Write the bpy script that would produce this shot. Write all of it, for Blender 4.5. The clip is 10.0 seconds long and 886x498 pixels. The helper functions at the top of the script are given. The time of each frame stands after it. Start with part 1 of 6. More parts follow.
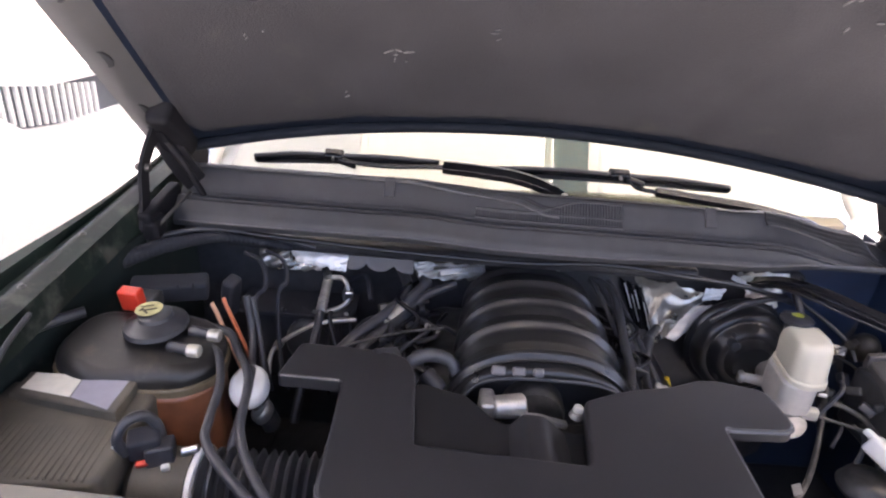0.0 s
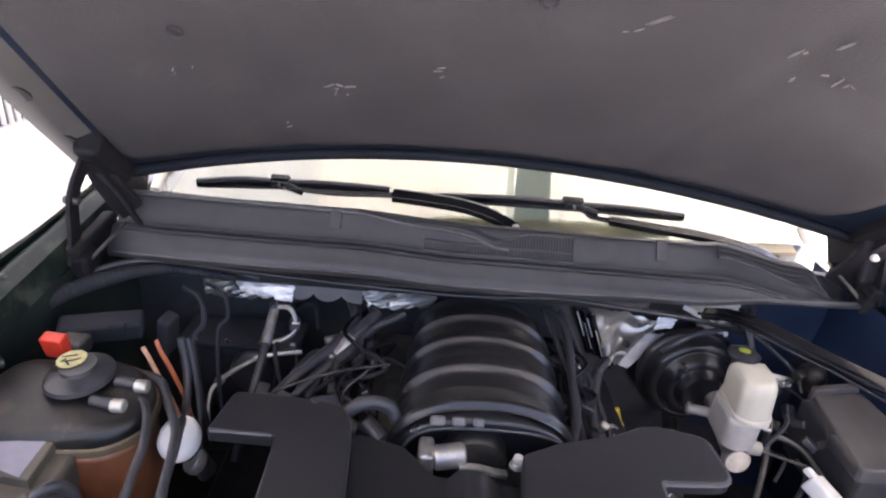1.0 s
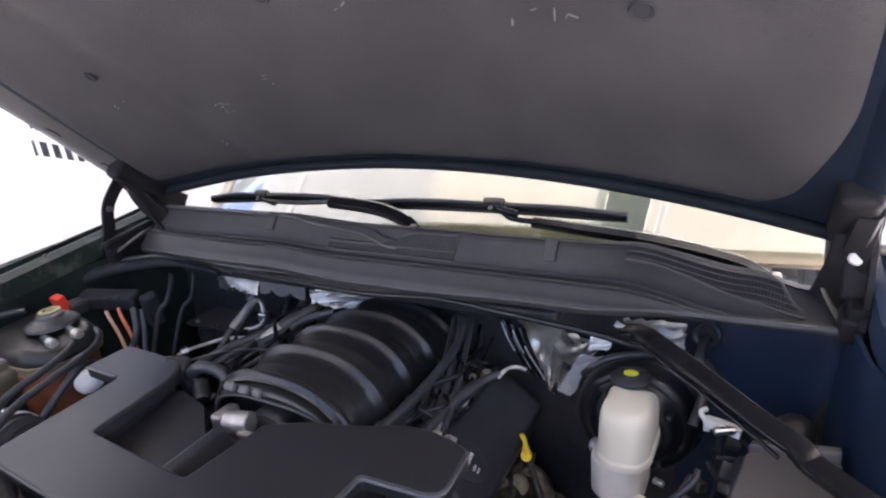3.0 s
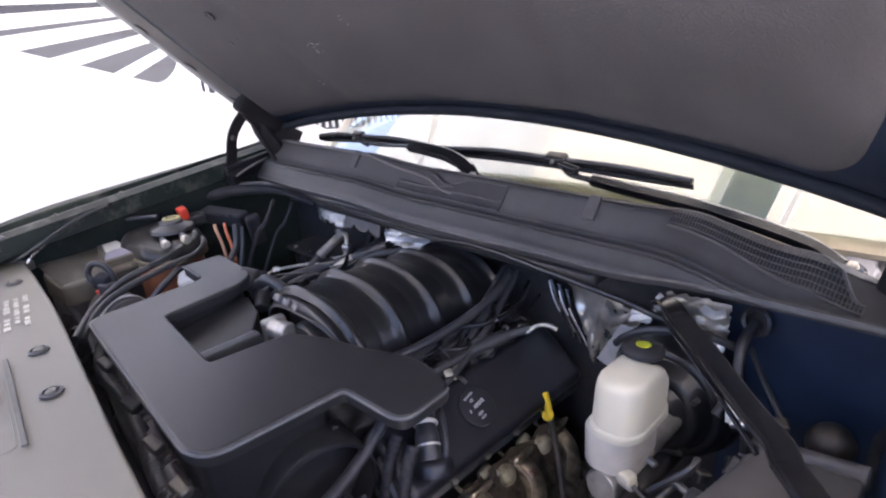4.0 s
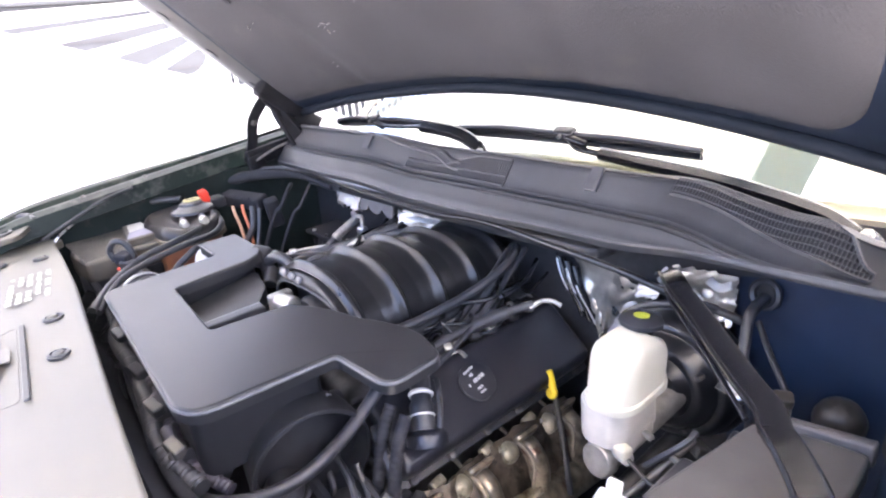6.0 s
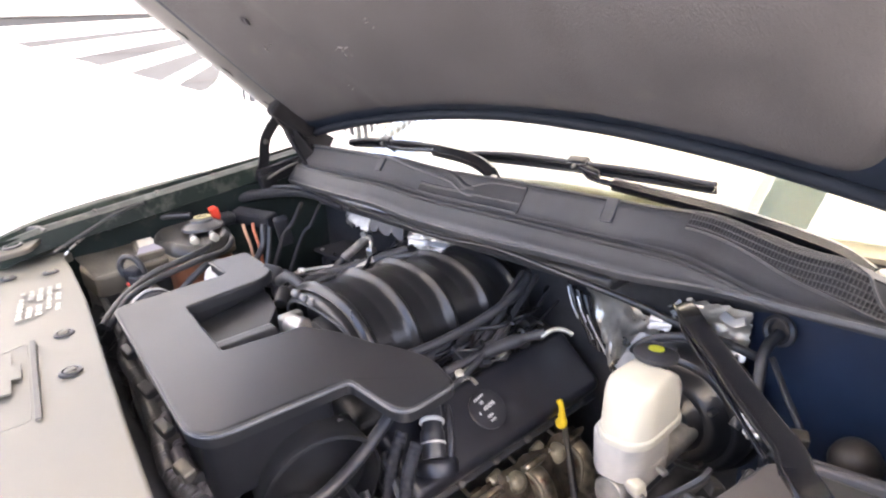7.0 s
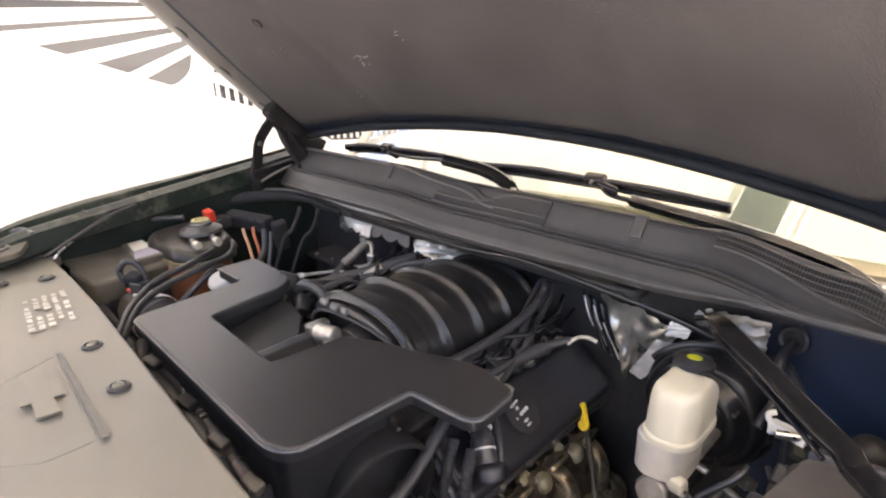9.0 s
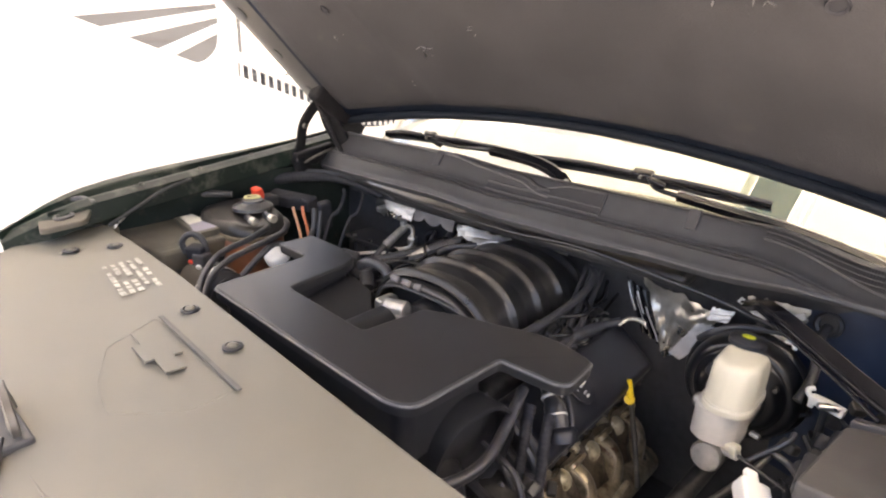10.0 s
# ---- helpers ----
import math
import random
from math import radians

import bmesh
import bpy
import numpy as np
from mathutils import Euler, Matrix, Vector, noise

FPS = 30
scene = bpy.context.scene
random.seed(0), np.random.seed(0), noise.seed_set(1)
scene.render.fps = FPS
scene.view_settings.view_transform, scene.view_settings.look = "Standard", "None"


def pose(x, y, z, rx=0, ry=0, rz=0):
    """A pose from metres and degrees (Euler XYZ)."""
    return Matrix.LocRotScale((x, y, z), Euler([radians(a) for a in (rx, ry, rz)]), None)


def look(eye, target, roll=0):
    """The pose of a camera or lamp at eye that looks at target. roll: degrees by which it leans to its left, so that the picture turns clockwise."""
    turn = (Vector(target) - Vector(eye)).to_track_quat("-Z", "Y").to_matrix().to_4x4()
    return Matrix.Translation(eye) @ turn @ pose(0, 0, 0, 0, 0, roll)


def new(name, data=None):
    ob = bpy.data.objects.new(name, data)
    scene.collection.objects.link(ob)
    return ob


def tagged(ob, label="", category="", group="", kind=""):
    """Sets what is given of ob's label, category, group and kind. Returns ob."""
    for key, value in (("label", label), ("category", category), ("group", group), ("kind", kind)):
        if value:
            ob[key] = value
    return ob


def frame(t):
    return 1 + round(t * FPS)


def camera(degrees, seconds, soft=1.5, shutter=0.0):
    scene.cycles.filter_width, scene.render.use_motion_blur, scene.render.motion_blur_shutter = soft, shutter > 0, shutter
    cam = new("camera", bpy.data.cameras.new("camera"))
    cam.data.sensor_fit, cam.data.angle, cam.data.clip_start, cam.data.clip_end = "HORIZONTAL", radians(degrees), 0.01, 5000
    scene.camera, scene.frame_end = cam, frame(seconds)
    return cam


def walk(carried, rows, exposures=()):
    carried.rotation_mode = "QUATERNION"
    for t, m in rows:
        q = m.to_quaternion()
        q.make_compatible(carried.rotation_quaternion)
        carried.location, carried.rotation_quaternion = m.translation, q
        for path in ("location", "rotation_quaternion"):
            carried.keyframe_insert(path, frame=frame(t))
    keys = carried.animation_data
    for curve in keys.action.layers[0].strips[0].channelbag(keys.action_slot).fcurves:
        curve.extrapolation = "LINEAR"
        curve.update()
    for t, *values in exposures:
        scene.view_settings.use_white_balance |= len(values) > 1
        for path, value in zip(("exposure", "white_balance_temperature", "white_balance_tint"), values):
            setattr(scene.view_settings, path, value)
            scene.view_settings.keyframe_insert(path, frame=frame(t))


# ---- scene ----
cam = camera(74.0, 10.0, soft=2.2)
PATH = [
    (0, (-0.132, -0.199, 1.69), (-0.118, 1.535, 0.914), 4.4),
    (0.5, (-0.095, -0.172, 1.731), (-0.161, 1.532, 0.892), 0.8),
    (1, (-0.077, -0.129, 1.777), (0.011, 1.582, 0.956), 5.8),
    (1.5, (0.099, -0.119, 1.795), (-0.076, 1.598, 1), -0.5),
    (2, (0.605, -0.014, 1.739), (-0.071, 1.601, 1.002), -4),
    (2.2, (0.756, 0.031, 1.683), (-0.036, 1.618, 1.002), -5.7),
    (3.3, (0.797, 0.012, 1.65), (-0.214, 1.504, 1.048), -4.9),
    (3.5, (0.849, 0.043, 1.639), (-0.293, 1.456, 1.081), -4.1),
    (4, (0.979, 0.134, 1.604), (-0.328, 1.329, 0.916), -5),
    (4.5, (1.016, 0.149, 1.555), (-0.351, 1.277, 0.871), -6.7),
    (5, (1.037, 0.164, 1.536), (-0.34, 1.278, 0.849), -7.4),
    (5.5, (1.04, 0.165, 1.539), (-0.33, 1.294, 0.861), -6.2),
    (5.7, (1.036, 0.176, 1.545), (-0.348, 1.286, 0.863), -6.3),
    (6.8, (1.025, 0.17, 1.554), (-0.384, 1.277, 0.921), -5.5),
    (7, (1.014, 0.158, 1.566), (-0.391, 1.277, 0.945), -4.6),
    (7.5, (0.993, 0.141, 1.588), (-0.451, 1.244, 1.031), -4.4),
    (8, (0.973, 0.157, 1.579), (-0.477, 1.249, 1.018), -4.3),
    (8.5, (0.971, 0.119, 1.599), (-0.416, 1.304, 1.07), -4.2),
    (9, (0.897, -0.001, 1.614), (-0.35, 1.281, 0.971), -1.5),
    (9.5, (0.843, -0.115, 1.611), (-0.267, 1.288, 0.969), 0.5),
    (10, (0.801, -0.204, 1.621), (-0.359, 1.146, 0.956), 2),
]
LIGHT = [(0.0, 2.95, 6600, 26), (1.0, 2.95, 6500, 25), (1.5, 2.82, 6450, 25), (2.0, 2.57, 6350, 23), (3.5, 2.66, 6250, 24), (4.5, 3.16, 6100, 25), (5.0, 3.72, 6000, 24.5), (5.5, 4.0, 6050, 24.5), (7.0, 3.82, 6950, 21), (8.5, 3.14, 7600, 20), (10.0, 3.20, 7850, 20)]
walk(cam, [(t, look(eye, target, roll)) for t, eye, target, roll in PATH], LIGHT)

# ---- world, sun and large lights ----
CX = 0.02  # centre line of the truck
world = bpy.data.worlds.new("world")
scene.world = world
world.use_nodes = True
wn = world.node_tree.nodes
sky = wn.new("ShaderNodeTexSky")
sky.sky_type = "NISHITA"
sky.sun_disc = False
sky.sun_elevation, sky.sun_rotation = radians(58), radians(25)
sky.air_density, sky.dust_density = 1.0, 5.0
wn["Background"].inputs["Strength"].default_value = 0.13
world.node_tree.links.new(sky.outputs[0], wn["Background"].inputs[0])
sun_data = bpy.data.lights.new("sun", "SUN")
sun_data.energy, sun_data.angle, sun_data.color = 4.5, radians(0.6), (1.0, 0.95, 0.87)
sun = new("sun", sun_data)
sun.matrix_world = look((2.0, 4.3, 8.0), (0, 0, 0))


# ---- materials ----
def mat(name, color, rough=0.5, metal=0.0, var=0.25, scale=40.0, bump=0.0, bscale=200.0, coat=0.0, spots=None, spec=0.5, transmission=0.0, rvar=0.05):
    m = bpy.data.materials.new(name)
    m.use_nodes = True
    n, l = m.node_tree.nodes, m.node_tree.links
    b = n["Principled BSDF"]
    tc = n.new("ShaderNodeTexCoord")
    tex = n.new("ShaderNodeTexNoise")
    tex.inputs["Scale"].default_value, tex.inputs["Detail"].default_value = scale, 6
    l.new(tc.outputs["Object"], tex.inputs["Vector"])
    big = n.new("ShaderNodeTexNoise")
    big.inputs["Scale"].default_value, big.inputs["Detail"].default_value = scale / 9, 3
    l.new(tc.outputs["Object"], big.inputs["Vector"])
    add = n.new("ShaderNodeMath")
    add.operation = "ADD"
    l.new(tex.outputs["Fac"], add.inputs[0])
    l.new(big.outputs["Fac"], add.inputs[1])
    ramp = n.new("ShaderNodeValToRGB")
    ramp.color_ramp.elements[0].position, ramp.color_ramp.elements[1].position = 0.38, 0.62
    half = n.new("ShaderNodeMath")
    half.operation = "MULTIPLY"
    half.inputs[1].default_value = 0.5
    l.new(add.outputs[0], half.inputs[0])
    l.new(half.outputs[0], ramp.inputs[0])
    lo = [c * (1 - var) for c in color]
    hi = [min(1.0, c * (1 + var)) for c in color]
    ramp.color_ramp.elements[0].color, ramp.color_ramp.elements[1].color = (*lo, 1), (*hi, 1)
    out = ramp.outputs[0]
    if spots:
        sc, at, col = spots
        sp = n.new("ShaderNodeTexNoise")
        sp.inputs["Scale"].default_value, sp.inputs["Detail"].default_value, sp.inputs["Roughness"].default_value = sc, 8, 0.65
        l.new(tc.outputs["Object"], sp.inputs["Vector"])
        r2 = n.new("ShaderNodeValToRGB")
        r2.color_ramp.elements[0].position, r2.color_ramp.elements[1].position = at, min(1.0, at + 0.12)
        l.new(sp.outputs["Fac"], r2.inputs[0])
        mix = n.new("ShaderNodeMix")
        mix.data_type = "RGBA"
        l.new(r2.outputs[0], mix.inputs["Factor"])
        l.new(out, mix.inputs["A"])
        mix.inputs["B"].default_value = (*col, 1)
        out = mix.outputs["Result"]
    l.new(out, b.inputs["Base Color"])
    rr = n.new("ShaderNodeMapRange")
    rr.inputs["To Min"].default_value, rr.inputs["To Max"].default_value = max(0.0, rough - rvar), min(1.0, rough + rvar)
    l.new(half.outputs[0], rr.inputs["Value"])
    rr.inputs["From Min"].default_value, rr.inputs["From Max"].default_value = 0.35, 0.65
    l.new(rr.outputs[0], b.inputs["Roughness"])
    b.inputs["Metallic"].default_value = metal
    b.inputs["Specular IOR Level"].default_value = spec
    b.inputs["Coat Weight"].default_value = coat
    b.inputs["Coat Roughness"].default_value = 0.05
    b.inputs["Transmission Weight"].default_value = transmission
    if bump:
        bt = n.new("ShaderNodeTexNoise")
        bt.inputs["Scale"].default_value, bt.inputs["Detail"].default_value = bscale, 4
        l.new(tc.outputs["Object"], bt.inputs["Vector"])
        bp = n.new("ShaderNodeBump")
        bp.inputs["Strength"].default_value, bp.inputs["Distance"].default_value = bump, 0.002
        l.new(bt.outputs["Fac"], bp.inputs["Height"])
        l.new(bp.outputs[0], b.inputs["Normal"])
    return m


M_COVER = mat("cover_plastic", (0.021, 0.0203, 0.021), 0.38, var=0.10, scale=9, rvar=0.03, spec=0.42)
# darker copy of the cover plastic: shade of recesses and undersides as colour
M_COVER_SHADE = mat("shaded_cover_plastic", (0.015, 0.015, 0.0165), 0.5, var=0.15, scale=60, spec=0.35)
# the lid's plastic, darkened for the shade inside the pocket
M_POCKET_SHADE = mat("shaded_pocket_plastic", (0.0135, 0.0133, 0.014), 0.42, var=0.12, scale=30, spec=0.4)
# pale edge strips: mostly the sky's highlight as colour, with slight wear
M_EDGE_LIT = mat("worn_and_lit_edge_plastic", (0.075, 0.073, 0.072), 0.36, var=0.3, scale=60)
M_COWL = mat("cowl_plastic", (0.0315, 0.032, 0.034), 0.5, var=0.2, scale=30, bump=0.25, bscale=700)
M_BLACK = mat("black_plastic", (0.035, 0.035, 0.0375), 0.38, var=0.3, scale=50)
M_MANIFOLD = mat("manifold_plastic", (0.012, 0.012, 0.013), 0.29, var=0.08, scale=14, rvar=0.02)
M_RUBBER = mat("rubber_hose", (0.033, 0.033, 0.0355), 0.40, var=0.3, scale=40, bump=0.15, bscale=300)
M_SEAL = mat("rubber_seal", (0.029, 0.029, 0.0325), 0.7, var=0.2, scale=30, spec=0.15)
M_PAD = mat("hood_insulator", (0.0408, 0.0395, 0.0418), 0.8, var=0.2, scale=7, bump=0.6, bscale=300, spots=(1.5, 0.54, (0.066, 0.061, 0.050)), spec=0.3)
M_GREEN = mat("dark_green_paint", (0.006, 0.0145, 0.010), 0.5, var=0.5, scale=9, spots=(13, 0.52, (0.046, 0.05, 0.04)), bump=0.15, bscale=40, spec=0.25)
M_BODY = mat("dark_green_body_paint", (0.006, 0.0145, 0.010), 0.3, var=0.2, scale=5, coat=0.5)
# near-black paint; its blue tint is lens haze put into the colour
M_FLANGE = mat("hood_frame_with_blue_haze", (0.006, 0.010, 0.019), 0.5, var=0.2, scale=12, spec=0.2)
# pale copy of the hood paint: daylight on the passenger edge is in the colour
M_FLANGE_LIT = mat("lit_hood_edge_paint", (0.065, 0.064, 0.062), 0.4, var=0.15, scale=12, coat=0.3)
M_RIM = mat("pale_grey_rim", (0.2, 0.19, 0.175), 0.5, var=0.15, scale=30)
# the blue is lens haze, put into the dark driver-side paint
M_HAZEBLUE = mat("dark_paint_with_blue_haze", (0.008, 0.020, 0.048), 0.5, var=0.25, scale=12, coat=0.2)
# pale beige base holds the sky's glare on darker plastic
M_RAD = mat("sky_glare_grey_plastic", (0.15, 0.14, 0.112), 0.5, var=0.07, scale=10, bump=0.12, bscale=600)
M_RADSHEEN = mat("polished_grey_plastic", (0.145, 0.136, 0.109), 0.46, var=0.07, scale=10)
M_RADGROOVE = mat("grey_groove_plastic", (0.105, 0.10, 0.088), 0.6, var=0.2, scale=40)
M_RES = mat("reservoir_plastic", (0.52, 0.485, 0.385), 0.42, var=0.06, scale=20)
M_RESLOW = mat("reservoir_lower_plastic", (0.42, 0.39, 0.345), 0.45, var=0.15, scale=25)
M_ALU = mat("cast_aluminium", (0.44, 0.42, 0.385), 0.45, metal=0.8, var=0.3, scale=45, bump=0.3, bscale=250)
M_STEEL = mat("bright_steel", (0.6, 0.59, 0.57), 0.3, metal=1.0, var=0.2, scale=60)
M_FOIL = mat("foil_insulation", (0.44, 0.42, 0.375), 0.34, metal=0.85, var=0.45, scale=26, bump=0.12, bscale=60, rvar=0.14)
# paler copy of the foil: highlights of folds and facets as colour
M_LITFOIL = mat("lit_foil_facet", (0.72, 0.71, 0.69), 0.38, metal=0.55, var=0.15, scale=30, bump=0.2, bscale=60)
M_RED = mat("red_plastic", (0.62, 0.045, 0.02), 0.4, var=0.1, scale=40)
M_WIRE = mat("orange_wire", (0.55, 0.16, 0.07), 0.45, var=0.15, scale=90)
M_WIREP = mat("pale_orange_wire", (0.6, 0.33, 0.2), 0.45, var=0.15, scale=90)
M_YELLOW = mat("yellow_plastic", (0.75, 0.52, 0.02), 0.4, var=0.1, scale=80)
M_YLABEL = mat("yellow_green_label", (0.45, 0.5, 0.03), 0.45, var=0.1, scale=80)
M_CAPLABEL = mat("pale_yellow_label", (0.5, 0.45, 0.2), 0.5, var=0.3, scale=120)
M_COOLANT = mat("coolant_tank_brown", (0.20, 0.075, 0.035), 0.35, var=0.3, scale=22)
M_TANK = mat("tank_top_plastic", (0.017, 0.0155, 0.014), 0.36, var=0.3, scale=14, spots=(14, 0.56, (0.05, 0.042, 0.032)), rvar=0.08, spec=0.38)
M_TANKSEAM = mat("tank_seam", (0.12, 0.09, 0.05), 0.5, var=0.3, scale=30)
M_WHITE = mat("white_plastic", (0.75, 0.74, 0.71), 0.4, var=0.06, scale=30)
M_LABEL = mat("paper_label", (0.55, 0.54, 0.5), 0.6, var=0.08, scale=60)
M_BOXLABEL = mat("dusty_paper_label", (0.52, 0.50, 0.43), 0.6, var=0.1, scale=60)
# lilac of the sky mirrored on the air box; also colours some ties
M_LILAC = mat("lilac_sky_sheen_and_tie", (0.23, 0.22, 0.26), 0.6, var=0.08, scale=60)
M_BOXDUST = mat("dusty_box_plastic", (0.074, 0.064, 0.047), 0.6, var=0.3, scale=18, bump=0.2)
M_MARK = mat("faded_white_print", (0.37, 0.35, 0.30), 0.6, var=0.45, scale=70)
M_SCUFF = mat("pale_scuff", (0.13, 0.125, 0.12), 0.7, var=0.3, scale=90)
M_PRINT = mat("white_print", (0.6, 0.6, 0.6), 0.6, var=0.1, scale=90)
M_LOBE = mat("brown_cast_iron", (0.32, 0.27, 0.195), 0.34, metal=0.65, var=0.55, scale=45, spots=(30, 0.55, (0.11, 0.06, 0.04)), bump=0.3, bscale=120)
M_OLIVE = mat("olive_stained_metal", (0.32, 0.285, 0.20), 0.36, metal=0.35, var=0.5, scale=50, spots=(40, 0.56, (0.07, 0.045, 0.03)), bump=0.25, bscale=120)
M_HEATDARK = mat("sooty_heat_shield", (0.13, 0.105, 0.075), 0.42, metal=0.6, var=0.5, scale=40, spots=(30, 0.52, (0.04, 0.03, 0.022)), bump=0.3, bscale=120)
# real bright metal bits, and strips that stand for glints
M_SILVER_GLINT = mat("dull_silver_and_glint", (0.48, 0.46, 0.40), 0.42, metal=0.7, var=0.45, scale=40, bump=0.2, bscale=120)
M_VALVE = mat("valve_cover_plastic", (0.015, 0.0155, 0.020), 0.34, var=0.1, scale=14, rvar=0.03)
M_INNER = mat("grimy_inner_paint", (0.012, 0.018, 0.016), 0.7, var=0.4, scale=10, spots=(16, 0.58, (0.03, 0.03, 0.024)), spec=0.2)
M_BLOCK = mat("faded_grey_plastic", (0.105, 0.098, 0.098), 0.55, var=0.15, scale=20)
M_LIDGREY = mat("dusty_grey_lid", (0.085, 0.081, 0.077), 0.5, var=0.2, scale=14)
# the slight blue here is haze in the colour too
M_LIP = mat("dark_hood_lip", (0.008, 0.0105, 0.015), 0.65, var=0.2, scale=12, spec=0.12)
M_HINGE = mat("black_hinge_paint", (0.011, 0.0105, 0.012), 0.6, var=0.3, scale=30, spec=0.15)
M_WIPER = mat("glossy_wiper_paint", (0.008, 0.008, 0.009), 0.2, var=0.15, scale=30, spec=0.35)
M_GLOSS = mat("glossy_black_sleeve", (0.009, 0.009, 0.0105), 0.22, var=0.15, scale=40, spec=0.4, bump=0.1, bscale=90)
M_LOOMGREY = mat("dusty_grey_conduit", (0.042, 0.038, 0.046), 0.55, var=0.3, scale=40)
M_TAN = mat("heat_browned_wire", (0.28, 0.235, 0.17), 0.5, var=0.25, scale=60)
M_PUMPCASE = mat("grimy_brown_cast", (0.048, 0.041, 0.034), 0.5, metal=0.3, var=0.4, scale=40, bump=0.2)
M_DARKMETAL = mat("grimy_metal", (0.095, 0.09, 0.083), 0.45, metal=0.6, var=0.5, scale=30, bump=0.3)
M_PILLAR = mat("pale_pillar_trim", (0.48, 0.465, 0.42), 0.5, var=0.1, scale=20)
M_DASH = mat("beige_dashboard", (0.28, 0.235, 0.16), 0.75, var=0.1, scale=20)
M_GATE = mat("white_gate_paint", (0.9, 0.9, 0.89), 0.3, var=0.02, scale=4, coat=0.5)
M_TYRE = mat("tyre_rubber", (0.03, 0.03, 0.03), 0.8, var=0.2, scale=30)
M_WALLGREY = mat("dark_grey_block_wall", (0.021, 0.0235, 0.026), 0.85, var=0.2, scale=4, bump=0.3, bscale=30)
# haze colour of the added gate backing; also the grey hook
M_BACKING = mat("blue_grey_haze_and_hook", (0.085, 0.098, 0.115), 0.6, var=0.15, scale=8)
M_GATEGREY = mat("dull_grey_steel", (0.016, 0.016, 0.017), 0.6, var=0.2, scale=20)
M_SHEETWALL = mat("cream_render", (0.62, 0.56, 0.42), 0.85, var=0.08, scale=5, bump=0.2, bscale=40)
M_CONCRETE = mat("pale_concrete", (0.55, 0.54, 0.51), 0.85, var=0.14, scale=3, bump=0.3, bscale=80)
M_STEELW = mat("cream_painted_steel", (0.7, 0.68, 0.6), 0.5, var=0.05, scale=6)


def sheet_mat(name, color):
    """Translucent roofing sheet."""
    m = bpy.data.materials.new(name)
    m.use_nodes = True
    n, l = m.node_tree.nodes, m.node_tree.links
    n.remove(n["Principled BSDF"])
    tc = n.new("ShaderNodeTexCoord")
    tex = n.new("ShaderNodeTexNoise")
    tex.inputs["Scale"].default_value = 3.0
    l.new(tc.outputs["Object"], tex.inputs["Vector"])
    ramp = n.new("ShaderNodeValToRGB")
    ramp.color_ramp.elements[0].color = (*[c * 0.85 for c in color], 1)
    ramp.color_ramp.elements[1].color = (*color, 1)
    l.new(tex.outputs["Fac"], ramp.inputs[0])
    a, d, mx = n.new("ShaderNodeBsdfTranslucent"), n.new("ShaderNodeBsdfDiffuse"), n.new("ShaderNodeMixShader")
    l.new(ramp.outputs[0], a.inputs[0])
    l.new(ramp.outputs[0], d.inputs[0])
    mx.inputs[0].default_value = 0.3
    l.new(a.outputs[0], mx.inputs[1])
    l.new(d.outputs[0], mx.inputs[2])
    l.new(mx.outputs[0], n["Material Output"].inputs[0])
    return m


M_SHEET = sheet_mat("cream_translucent_sheet", (0.755, 0.738, 0.685))
M_TEAL = sheet_mat("teal_translucent_sheet", (0.11, 0.19, 0.23))
M_PALESHEET = sheet_mat("pale_green_sheet", (0.48, 0.52, 0.48))
M_GREYSHEET = sheet_mat("grey_translucent_sheet", (0.6, 0.61, 0.61))


def glass_mat(name, base, tint):
    """Reflective window glass: a mirror coat over clear glass, stronger at grazing angles."""
    m = bpy.data.materials.new(name)
    m.use_nodes = True
    n, l = m.node_tree.nodes, m.node_tree.links
    n.remove(n["Principled BSDF"])
    lw = n.new("ShaderNodeLayerWeight")
    lw.inputs["Blend"].default_value = 0.25
    rng = n.new("ShaderNodeMapRange")
    rng.inputs["To Min"].default_value, rng.inputs["To Max"].default_value = base, 0.66
    l.new(lw.outputs["Facing"], rng.inputs["Value"])
    t, g, mx = n.new("ShaderNodeBsdfTransparent"), n.new("ShaderNodeBsdfGlossy"), n.new("ShaderNodeMixShader")
    t.inputs[0].default_value = (*tint, 1)
    g.inputs["Roughness"].default_value = 0.02
    l.new(rng.outputs[0], mx.inputs[0])
    l.new(t.outputs[0], mx.inputs[1])
    l.new(g.outputs[0], mx.inputs[2])
    l.new(mx.outputs[0], n["Material Output"].inputs[0])
    return m


M_GLASS = glass_mat("windshield_glass", 0.10, (0.82, 0.86, 0.83))


# ---- mesh helpers ----
def V(*a):
    return Vector(a)


def thing(name, at, label, category, group="", kind=""):
    ob = new(name)
    ob.empty_display_size = 0.05
    ob.location = at
    return tagged(ob, label, category, group, kind)


